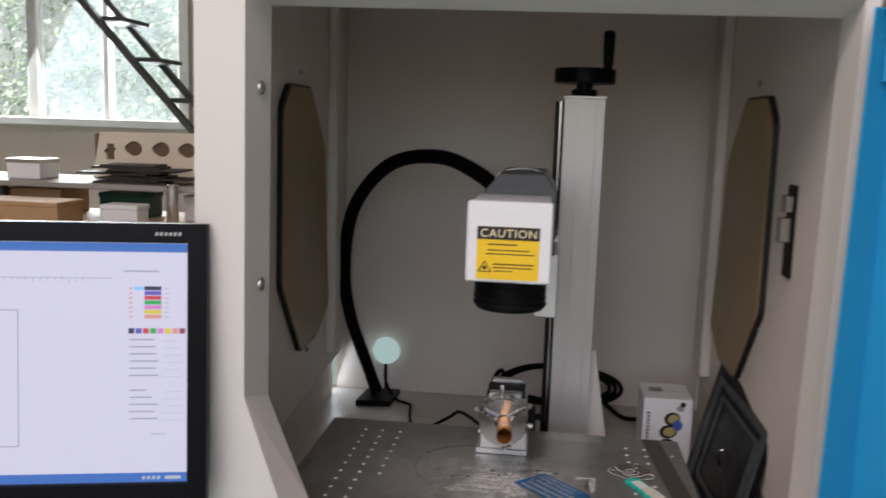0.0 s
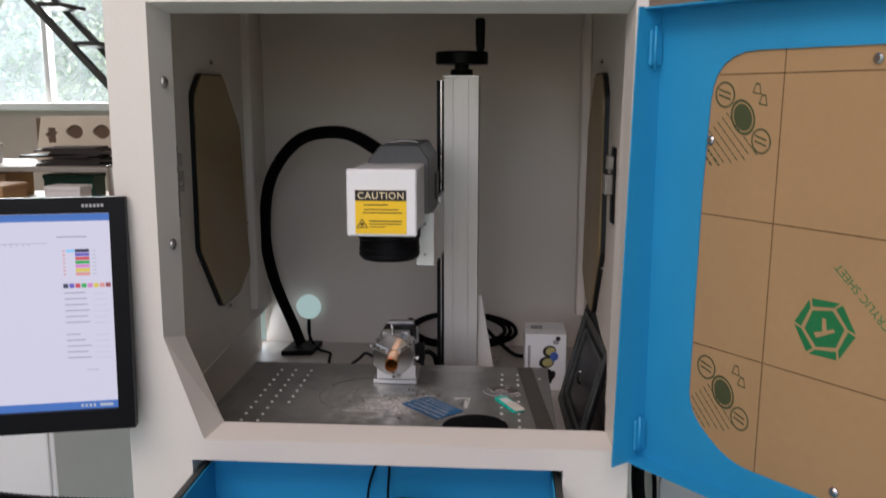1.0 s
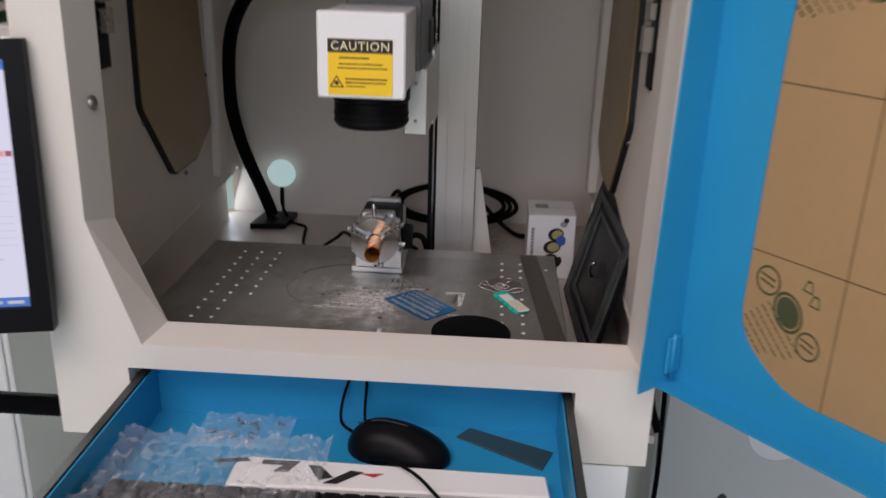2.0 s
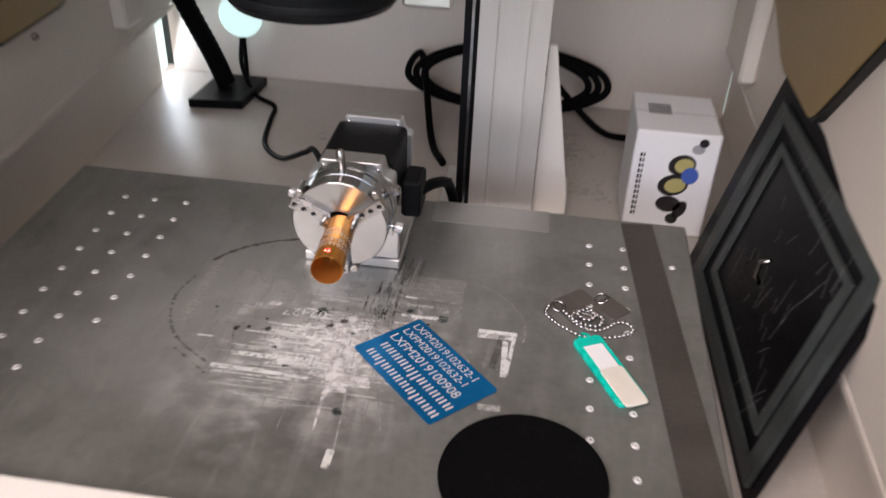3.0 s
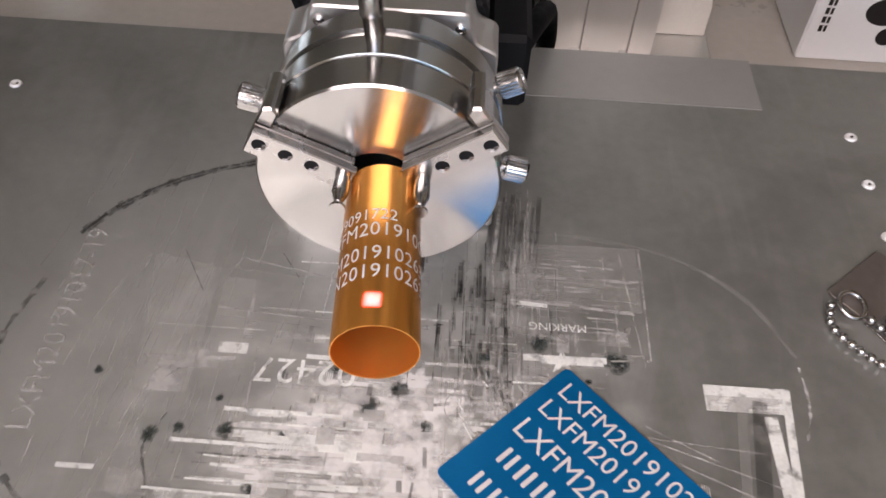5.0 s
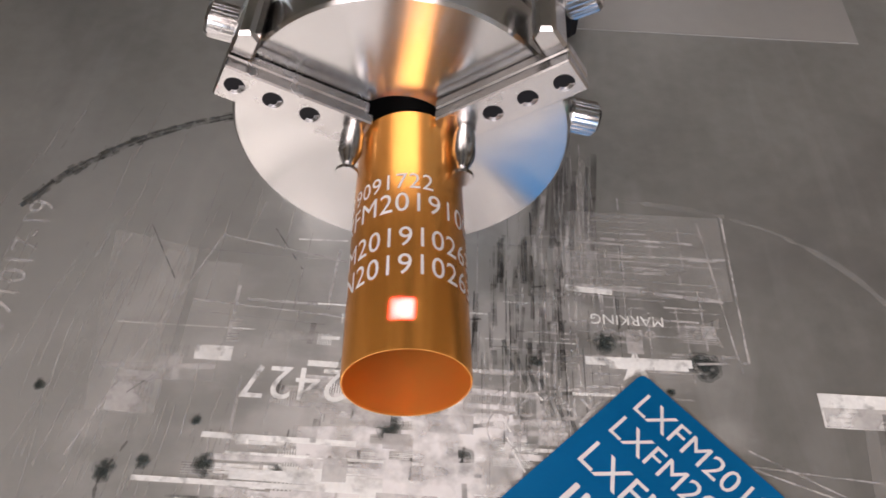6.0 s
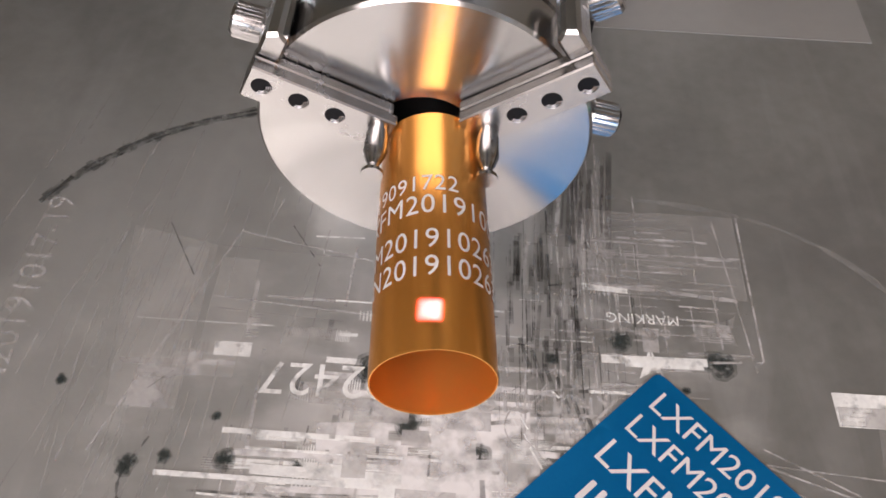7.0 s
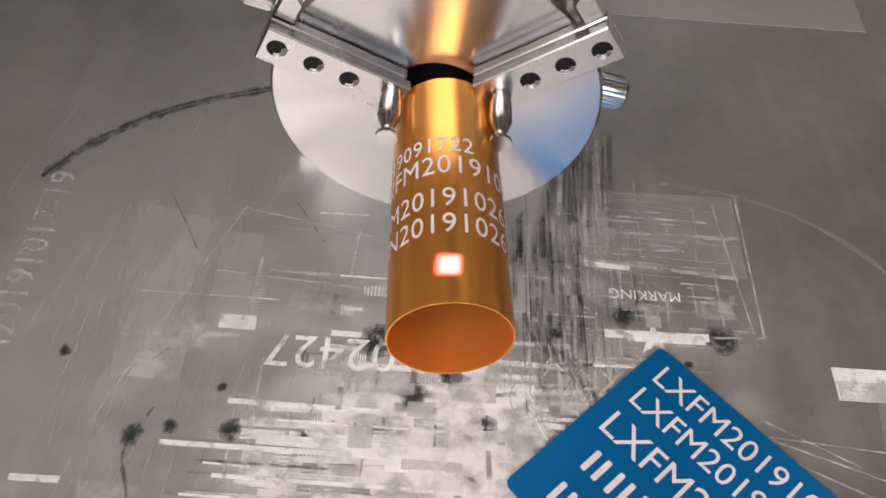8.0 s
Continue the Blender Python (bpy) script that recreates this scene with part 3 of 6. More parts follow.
    # five-pointed star and the diamond with hollow sides
    flat(pale, [(0.0542 + (0.0056 if k % 2 == 0 else 0.0021) * math.sin(0.628319 * k), 0.9655 + (0.0050 if k % 2 == 0 else 0.0019) * math.cos(0.628319 * k)) for k in range(10)])
    quad(pale, 0.042, 0.068, 0.9655, 0.9678, 1)
    quad(mid, 0.0525, 0.0565, 0.9690, 0.9760, 0)
    flat(soft, [(0.068, 0.980), (0.072, 0.9785), (0.077, 0.981), (0.0755, 0.9765), (0.0765, 0.972), (0.073, 0.9742), (0.069, 0.974), (0.0700, 0.977)])
    quad(mid, 0.0715, 0.0750, 0.9745, 0.9782, 0)
    # corner of a ruled frame with its tarnished strip
    quad(pale, 0.0975, 0.1215, 0.9575, 0.9608, -0.5)
    quad(mid, 0.0975, 0.1205, 0.9520, 0.9570, -0.5)
    stroke(pale, 0.1222, 0.9610, 0.1186, 0.9170, 0.0026)
    stroke(shade, 0.1135, 0.9560, 0.1090, 0.9215, 0.0046)
    stroke(soft, 0.1075, 0.9520, 0.1040, 0.9200, 0.0030)


def etched(t):
    """Laser test marks burnt into the plate: pale fields and strokes, dark spots and arcs."""
    rnd = random.Random(11)
    pale, mid, dark, faint, burn = B(), B(), B(), B(), B()
    level = [0.90012]

    def quad(b, x0, x1, y0, y1, turn=0.0):
        level[0] += 0.0000001
        c = Vector(((x0 + x1) / 2, (y0 + y1) / 2))
        m = Matrix.Rotation(radians(turn), 2)
        q = []
        for p in ((x0, y0), (x1, y0), (x1, y1), (x0, y1)):
            w = m @ (Vector(p) - c) + c
            q.append(b.verts.new((w.x, w.y, level[0])))
        b.faces.new(q)

    def spot(b, x, y, r):
        n = 30
        ph = [rnd.uniform(0, 6.283) for k in range(4)]
        for size in (1.25, 1.0, 0.8, 0.55):
            level[0] += 0.0000001
            ring = []
            for k in range(n):
                a = 6.283185 * k / n
                w = r * size * (1 + 0.07 * math.sin(2 * a + ph[0]) + 0.06 * math.sin(3 * a + ph[1]) + 0.05 * math.sin(5 * a + ph[2]) + 0.04 * math.sin(9 * a + ph[3] * size))
                ring.append(b.verts.new((x + w * math.cos(a), y + w * math.sin(a), level[0])))
            b.faces.new(ring)

    def arc(b, pts, w, gap):
        run = smooth_path([(x, y, 0) for x, y in pts], 10)
        for p, q in zip(run, run[1:]):
            if rnd.random() < gap:
                continue
            d = (q - p).normalized()
            n = Vector((-d.y, d.x, 0)) * w * rnd.uniform(0.4, 1.3)
            level[0] += 0.0000001
            b.faces.new([b.verts.new((v.x, v.y, level[0])) for v in (p - n, q - n, q + n, p + n)])

    # solid pale fields
    for x0, x1, y0, y1 in ((-0.0522, -0.0432, 0.9610, 0.9650), (0.097, 0.122, 0.952, 0.961), (0.1145, 0.1185, 0.915, 0.951), (-0.0535, -0.020, 0.9055, 0.9085),
                           (-0.0693, -0.035, 0.8915, 0.8955), (-0.020, 0.018, 0.907, 0.9105), (0.0215, 0.0265, 0.822, 0.836), (-0.0425, -0.010, 0.9335, 0.9352), (-0.060, -0.0545, 0.955, 0.962)):
        quad(pale if y0 != 0.955 else mid, x0, x1, y0, y1, rnd.uniform(-2, 2))
    for k in range(7):
        quad(mid, 0.098 + 0.001 * k, 0.121, 0.9522 + 0.0012 * k, 0.9526 + 0.0012 * k, 0.5)
    for k in range(8):
        quad(faint, -0.0620 + k * 0.0011, -0.0614 + k * 0.0011, 0.9613, 0.9645)
    # strokes of the test patterns, thickest in the middle
    for k in range(150):
        x, y = rnd.gauss(0.004, 0.030), rnd.gauss(0.925, 0.026)
        ln = rnd.choice((0.006, 0.012, 0.02, 0.035)) * rnd.uniform(0.6, 1.3)
        w = rnd.choice((0.0003, 0.0005, 0.0009, 0.0016))
        b = pale if rnd.random() < 0.45 else mid
        if rnd.random() < 0.72:
            quad(b, x - ln / 2, x + ln / 2, y - w / 2, y + w / 2, rnd.gauss(0, 1.2))
        else:
            quad(mid if w < 0.0012 else faint, x - w / 2, x + w / 2, y - ln / 2, y + ln / 2, rnd.gauss(0, 1.2))
    for k in range(70):
        x, y = rnd.uniform(0.028, 0.075), rnd.uniform(0.955, 1.005)
        ln = rnd.uniform(0.004, 0.022)
        if rnd.random() < 0.7:
            quad(mid, x - ln / 2, x + ln / 2, y, y + rnd.uniform(0.0002, 0.0007), rnd.gauss(0, 0.8))
        else:
            quad(mid, x, x + rnd.uniform(0.0002, 0.0006), y - ln / 2, y + ln / 2, rnd.gauss(0, 0.8))
    for x in [0.036 + 0.0013 * k for k in range(9)]:
        quad(mid, x, x + rnd.uniform(0.0002, 0.0005), 0.985, 1.035 + rnd.uniform(-0.01, 0.01))
    for k in range(60):
        x, y = rnd.uniform(-0.085, -0.03), rnd.uniform(0.93, 1.02)
        ln = rnd.uniform(0.004, 0.03)
        quad(faint, x, x + 0.0004, y - ln / 2, y + ln / 2, rnd.gauss(-4, 3))
    # hatched test fields: groups of fine parallel lines
    for k in range(64):
        cx, cy = rnd.gauss(0.008, 0.036), rnd.gauss(0.930, 0.030)
        w, h = rnd.uniform(0.003, 0.022), rnd.uniform(0.0015, 0.008)
        step = rnd.choice((0.0004, 0.0006, 0.0009))
        b = pale if rnd.random() < 0.4 else mid
        turn = rnd.gauss(0, 1.0)
        if rnd.random() < 0.6:
            for i in range(int(h / step)):
                quad(b, cx, cx + w * rnd.uniform(0.8, 1), cy + i * step, cy + i * step + step * 0.5, turn)
        else:
            for i in range(int(w / step)):
                quad(b, cx + i * step, cx + i * step + step * 0.5, cy, cy + h * rnd.uniform(0.8, 1), turn)
    haze, soft, shade = B(), B(), B()
    for k in range(26):
        x, y = rnd.gauss(0.006, 0.022), rnd.gauss(0.920, 0.020)
        quad(haze, x - rnd.uniform(0.003, 0.012), x + rnd.uniform(0.003, 0.012), y - rnd.uniform(0.002, 0.006), y + rnd.uniform(0.002, 0.006), rnd.gauss(0, 3))
    for k in range(16):
        quad(haze, rnd.uniform(-0.045, -0.01), rnd.uniform(-0.005, 0.06), 0.90 + 0.004 * k, 0.9015 + 0.004 * k, rnd.gauss(0, 1))
    for k in range(5):
        quad(haze, 0.0055 + 0.002 * k, 0.0070 + 0.002 * k, 0.85 + 0.01 * k, 0.96, rnd.gauss(4, 2))
    # long pale strokes and box outlines
    for x0, y0, x1, y1, w in ((0.018, 0.93, 0.026, 0.835, 0.0013), (0.030, 0.93, 0.050, 0.852, 0.0006), (0.06, 0.945, 0.122, 0.918, 0.0005), (0.075, 1.012, 0.080, 0.965, 0.0005),
                              (-0.075, 0.935, -0.052, 1.0, 0.0006), (-0.052, 0.999, -0.008, 0.990, 0.0006), (0.048, 0.9435, 0.112, 0.9385, 0.0004), (-0.06, 0.90, 0.01, 0.913, 0.0006)):
        ln = math.hypot(x1 - x0, y1 - y0)
        quad(mid, (x0 + x1) / 2 - ln / 2, (x0 + x1) / 2 + ln / 2, (y0 + y1) / 2 - w / 2, (y0 + y1) / 2 + w / 2, math.degrees(math.atan2(y1 - y0, x1 - x0)))
    for k in range(120):
        x, y = rnd.gauss(0.033, 0.009), rnd.uniform(0.94, 1.0)
        quad(dark if rnd.random() < 0.45 else mid, x, x + rnd.uniform(0.00008, 0.0004), y, y + rnd.uniform(0.006, 0.03), rnd.gauss(0, 0.7))
    for k in range(90):
        x, y = rnd.gauss(-0.005, 0.030), rnd.uniform(0.865, 0.935)
        ln = rnd.uniform(0.006, 0.03)
        quad(pale if rnd.random() < 0.7 else dark, x - ln / 2, x + ln / 2, y, y + rnd.uniform(0.0001, 0.0008), rnd.gauss(0, 1.0))
    for k in range(70):
        x, y = rnd.gauss(-0.085, 0.02), rnd.uniform(0.90, 1.03)
        quad(faint, x, x + rnd.uniform(0.0001, 0.0007), y, y + rnd.uniform(0.006, 0.03), rnd.gauss(-8, 4))
    # dark burnt spots and smears
    for x, y, r in ((-0.0654, 0.9320, 0.0022), (-0.0575, 0.9345, 0.0015), (-0.0440, 0.9345, 0.0022), (0.0470, 0.9718, 0.0026), (0.0710, 0.9665, 0.0034), (-0.013, 0.9600, 0.0040),
                    (-0.004, 0.946, 0.0028), (0.012, 0.938, 0.0032), (-0.028, 0.934, 0.0012), (-0.034, 0.917, 0.0018), (0.062, 0.959, 0.0009), (0.005, 0.952, 0.0024), (0.020, 0.866, 0.0030),
                    (-0.022, 0.902, 0.0026), (0.030, 0.9655, 0.0014), (-0.048, 0.945, 0.0011), (-0.086, 0.952, 0.0013)):
        spot(burn, x, y, r)
    for k in range(60):
        x, y = rnd.gauss(0.016, 0.026), rnd.gauss(0.945, 0.028)
        if rnd.random() < 0.5:
            quad(dark, x, x + rnd.uniform(0.0008, 0.005), y, y + rnd.uniform(0.0002, 0.0010), rnd.uniform(-12, 12))
        else:
            quad(dark, x, x + rnd.uniform(0.0002, 0.0009), y, y + rnd.uniform(0.002, 0.007), rnd.uniform(-6, 6))
    arc(dark, [(-0.036, 1.050), (-0.0545, 1.0455), (-0.079, 1.035), (-0.098, 1.020), (-0.109, 1.005)], 0.0017, 0.02)
    arc(dark, [(-0.036, 1.0505), (-0.0545, 1.0462), (-0.079, 1.0360), (-0.098, 1.0210), (-0.109, 1.0052)], 0.0006, 0.22)
    arc(dark, [(-0.040, 1.0480), (-0.056, 1.0440), (-0.080, 1.0335), (-0.099, 1.0180)], 0.0005, 0.40)
    arc(dark, [(-0.114, 0.985), (-0.119, 0.961), (-0.113, 0.935), (-0.0996, 0.9144), (-0.0707, 0.8935)], 0.0010, 0.15)
    arc(dark, [(-0.098, 0.905), (-0.085, 0.896), (-0.070, 0.885)], 0.0008, 0.2)
    arc(dark, [(-0.062, 0.939), (-0.066, 0.928), (-0.062, 0.915), (-0.061, 0.895)], 0.0004, 0.1)
    arc(faint, [(0.045, 1.019), (0.0655, 1.0175), (0.085, 1.014), (0.1028, 1.006), (0.118, 0.992), (0.128, 0.973)], 0.0009, 0.06)
    arc(mid, [(0.128, 0.973), (0.1285, 0.955), (0.1245, 0.941)], 0.0005, 0.3)
    test_fields(pale, mid, faint, dark, haze, soft, shade, quad)
    for name, b, m in (("dulled_field", soft, ETCH_SOFT), ("tarnish_and_shade", shade, DARK_SOFT), ("worn_haze", haze, HAZE), ("pale_etching", pale, ETCH_PALE), ("faint_etching", mid, ETCH_MID), ("rubbed_scratch", faint, ETCH_FAINT), ("burnt_spot", burn, BURN), ("burnt_mark", dark, ETCH_DARK)):
        tagged(part(name, b, m, t), kind="stuff")
    # numbers burnt in, read from the far side
    for body, x, y, size, turn, m in (("02427", -0.0085, 0.9600, 0.0125, 180, ETCH_PALE), ("LXFM20191017-19", -0.0995, 0.930, 0.0100, 90, ETCH_MID), ("MARKING", 0.0625, 0.9800, 0.0042, 180, ETCH_PALE),
                                      ("ONLINE", 0.0600, 0.9760, 0.0036, 180, ETCH_MID), ("LXFM2019", 0.0500, 0.9560, 0.0085, 180, ETCH_MID)):
        part("burnt_number", text_bm(body, size, pose(x, y, 0.90042, 0, 0, turn), 0.0), m, t)


def work_plate():
    t = thing("work_plate", "scuffed grey steel work plate with threaded holes and etched test marks", "work plate", (0, 1.0, 0.9))
    b = B()
    box(b, -0.272, 0.252, 0.775, 1.126, 0.888, 0.9, 0.0012)
    part("plate", b, PLATE, t)
    for x in (-0.25, 0.205):
        b = B()
        box(b, x, x + 0.03, 0.79, 1.11, 0.8147, 0.8878)
        part("riser", b, INNER, t)
    # thin cover strip along the back edge
    b = B()
    box(b, 0.044, 0.140, 1.094, 1.1262, 0.9001, 0.9004)
    part("cover_strip", b, mat("dull cover strip", (0.33, 0.325, 0.305), 0.42, 0.45, var=0.08, scale=20, fine=200, bump=0.04), t)
    plate_holes(t)
    etched(t)
    return t


WORKPLATE = work_plate()


# door
DOOR = Matrix.Translation((0.3525, 0.7095, 0)) @ Matrix.Rotation(radians(-49.5), 4, "Z")


def door():
    """Local: x from the hinge along the leaf, y into the leaf (away from the operator's side), z up."""
    t = thing("cabinet_door", "blue steel cabinet door standing open with a paper-masked acrylic window", "door", m=DOOR)
    W = 0.52
    glass = rounded([(0.066, 1.00), (0.070, 1.26), (0.078, 1.421), (W - 0.078, 1.421), (W - 0.070, 1.26), (W - 0.066, 1.00), (W - 0.125, 0.955), (0.125, 0.955)],
                    [0.03, 0.02, 0.055, 0.055, 0.02, 0.03, 0.03, 0.03], 6)
    b = B()
    pierced(b, [(0, 0.919), (W, 0.919), (W, 1.473), (0, 1.473)], glass, glass, lambda p: (p[0], 0.0, p[1]), lambda p: (p[0], 0.002, p[1]))
    leaf = part("leaf", b, BLUE, t, local=True)
    b = B()
    prism(b, [(0.0, 0.919), (-0.057, 0.919), (-0.039, 1.473), (0.0, 1.473)], "x", 0.0, 0.002)
    for x0, x1, z0, z1 in ((W - 0.002, W, 0.919, 1.473), (0.002, W - 0.002, 0.919, 0.921), (0.002, W - 0.002, 1.471, 1.473)):
        box(b, x0, x1, -0.030, 0.0, z0, z1)
    part("flange", b, BLUE, leaf, local=True)
    b = B()
    prism(b, [(0.05, 0.935), (W - 0.05, 0.935), (W - 0.05, 1.435), (0.05, 1.435)], "y", 0.0022, 0.006)
    part("acrylic_sheet", b, KRAFT, t, "brown paper-masked acrylic sheet with printed grid", local=True)
    U = 0.033
    olive = mat("dark olive print", (0.050, 0.062, 0.022), 0.6, var=0.2, bump=0)
    green = mat("green print", (0.01, 0.16, 0.05), 0.6, var=0.15, bump=0)
    line = mat("brown score line", (0.10, 0.055, 0.02), 0.7, var=0.2, bump=0)

    def lay(x, z, turn=0):
        return Matrix.Translation((x - U, 0.0021, z)) @ Matrix.Rotation(radians(90), 4, "X") @ Matrix.Rotation(radians(turn), 4, "Z")

    def bars(rows, m):
        b = B()
        for x0, x1, y0, y1 in rows:
            q = [b.verts.new(m @ Vector(p)) for p in ((x0, y0, 0), (x1, y0, 0), (x1, y1, 0), (x0, y1, 0))]
            b.faces.new(q)
        return b

    for (xa, za), (xb, zb) in (((0.197, 1.421), (0.192, 0.955)), ((0.117, 1.396), (0.44, 1.398)), ((0.102, 1.240), (0.45, 1.2345)), ((0.100, 1.0855), (0.45, 1.0775))):
        a, c = Vector((xa - U, 0, za)), Vector((xb - U, 0, zb))
        d = (c - a).normalized()
        n = Vector((-d.z, 0, d.x)) * 0.0006
        b = B()
        b.faces.new([b.verts.new(Vector((p.x, 0.0020, p.z))) for p in (a - n, c - n, c + n, a + n)])
        part("score_line", b, line, t, local=True)
    rnd = random.Random(4)
    for cx, cz in ((0.150, 1.350), (0.145, 1.036)):
        for dx, dz, rx, rz, solid in ((-0.024, 0.024, 0.014, 0.013, 0), (0.0, 0.0, 0.016, 0.018, 1), (0.024, -0.025, 0.013, 0.0125, 0)):
            b = B()
            outer = [(dx + 0.80 * rx * math.cos(a) - 0.50 * rz * math.sin(a), dz + 0.45 * rx * math.cos(a) + 1.0 * rz * math.sin(a)) for a in [6.283185 * i / 28 for i in range(28)]]
            k = 0.84
            inner = [(dx + (p[0] - dx) * k, dz + (p[1] - dz) * k) for p in outer]
            ring_fill(b, [lay(cx, cz) @ Vector((*p, 0)) for p in outer], [lay(cx, cz) @ Vector((*p, 0)) for p in inner])
            if solid:
                b.faces.new([b.verts.new(lay(cx, cz) @ Vector((dx + (p[0] - dx) * 0.76, dz + (p[1] - dz) * 0.76, 0))) for p in outer])
            else:
                w = 0.0022
                for o in (-0.004, 0.002):
                    b.faces.new([b.verts.new(lay(cx, cz) @ Vector((dx + p[0], dz + p[1] + o, 0))) for p in ((-rx * 0.6, 0.003), (rx * 0.5, -0.002), (rx * 0.5, -0.002 + w), (-rx * 0.6, 0.003 + w))])
            part("printed_emblem", b, olive, t, local=True)
        for dx, dz in ((0.016, 0.030), (0.024, 0.018)):
            b = B()
            o = [(dx + p[0], dz + p[1]) for p in ((-0.006, -0.004), (0.005, -0.006), (0.003, 0.006), (-0.002, 0.007))]
            i2 = [(dx + (p[0] - dx) * 0.7, dz + (p[1] - dz) * 0.7) for p in o]
            ring_fill(b, [lay(cx, cz) @ Vector((*p, 0)) for p in o], [lay(cx, cz) @ Vector((*p, 0)) for p in i2])
            part("printed_symbol", b, olive, t, local=True)
        rows = []
        for k in range(8):
            y = 0.004 - k * 0.0075
            run = 0.012
            while run < 0.066 - k * 0.003:
                w = rnd.uniform(0.003, 0.009)
                rows.append((run - 0.03, run - 0.03 + w, y, y + 0.0014 + 0.0012 * (k > 5)))
                run += w + 0.0013
        tagged(part("print_block", bars(rows, lay(cx - 0.012, cz - 0.012, -47) ), olive, t, "rows of tiny dark print", local=True), kind="stuff")
    b = B()
    R0, R1 = 0.0335, 0.0255
    for k in range(6):
        a0, a1 = radians(60 * k + 3), radians(60 * k + 58)
        p = [(R0 * math.cos(a0), R0 * math.sin(a0)), (R0 * math.cos(a1), R0 * math.sin(a1)), (R1 * math.cos(a1 + 0.12), R1 * math.sin(a1 + 0.12)), (R1 * math.cos(a0 + 0.12), R1 * math.sin(a0 + 0.12))]
        b.faces.new([b.verts.new(lay(0.261, 1.137) @ Vector((*q, 0))) for q in p])
    outer = [(R1 * 0.86 * math.cos(radians(60 * k + 10)), R1 * 0.86 * math.sin(radians(60 * k + 10))) for k in range(6)]
    inner = [(-0.011, -0.006), (-0.008, -0.011), (0.012, -0.001), (0.010, 0.002), (0.003, -0.001), (0.001, 0.011), (-0.003, 0.011), (-0.002, -0.003)]
    ring_fill(b, [lay(0.261, 1.137) @ Vector((*q, 0)) for q in outer], [lay(0.261, 1.137) @ Vector((*q, 0)) for q in inner])
    tagged(part("hexagon_emblem", b, green, t, "green hexagonal printed emblem", local=True), kind="stuff")
    b = text_bm("CAST ACRYLIC SHEET", 0.0125, lay(0.270, 1.213, 0) @ Matrix.Rotation(radians(-44), 4, "Z"), 0.0)
    bmesh.ops.rotate(b, verts=b.verts, cent=lay(0.315, 1.168) @ Vector((0, 0, 0)), matrix=Matrix.Rotation(radians(180), 3, "Y"))
    part("sheet_lettering", b, green, t, local=True)
    for x, z in ((0.111, 1.324), (0.286, 0.968), (0.294, 1.408), (0.455, 1.324)):
        b = B()
        lathe(b, [(0, 0.005), (0.002, 0.005), (0.004, 0.003), (0.004, 0)], (x - U, 0.002, z), (0, -1, 0), 14)
        part("screw", b, STEEL, t, local=True)
    for z in (1.43, 0.955):
        b = B()
        box(b, 0.0025, 0.006, -0.022, -0.002, z - 0.022, z + 0.018, 0.001)
        lathe(b, [(0, 0.0022), (0.05, 0.0022)], (0.006, -0.014, z - 0.028), (0, 0, 1), 10)
        part("hinge", b, BLUE, t, local=True)
    return t


CABDOOR = door()

# monitor
def monitor():
    m = Matrix.Translation((-0.301, 0.690, 1.10)) @ Matrix.Rotation(radians(14), 4, "Z") @ Matrix.Rotation(radians(-5), 4, "X")
    t = thing("computer_monitor", "black desktop monitor showing marking software, held beside the cabinet", "monitor", m=m)
    W, H = 0.44, 0.298
    b = B()
    pierced(b, [(-W, -H / 2), (0, -H / 2), (0, H / 2), (-W, H / 2)], [(-W + 0.02, -H / 2 + 0.026), (-0.020, -H / 2 + 0.026), (-0.020, H / 2 - 0.02), (-W + 0.02, H / 2 - 0.02)],
            [(-W + 0.022, -H / 2 + 0.028), (-0.022, -H / 2 + 0.028), (-0.022, H / 2 - 0.022), (-W + 0.022, H / 2 - 0.022)], lambda p: (p[0], 0, p[1]), lambda p: (p[0], 0.02, p[1]))
    part("bezel", b, BLACK, t, local=True)
    b = B()
    box(b, -W + 0.01, -0.01, 0.02, 0.05, -H / 2 + 0.01, H / 2 - 0.01, 0.006)
    part("back_shell", b, BLACK, t, local=True)
    b = B()
    box(b, -W + 0.021, -0.021, 0.006, 0.012, -H / 2 + 0.027, H / 2 - 0.021)
    part("screen", b, glow("lit screen", (0.70, 0.68, 0.86), 0.50), t, local=True)
    return t


MONITOR = monitor()


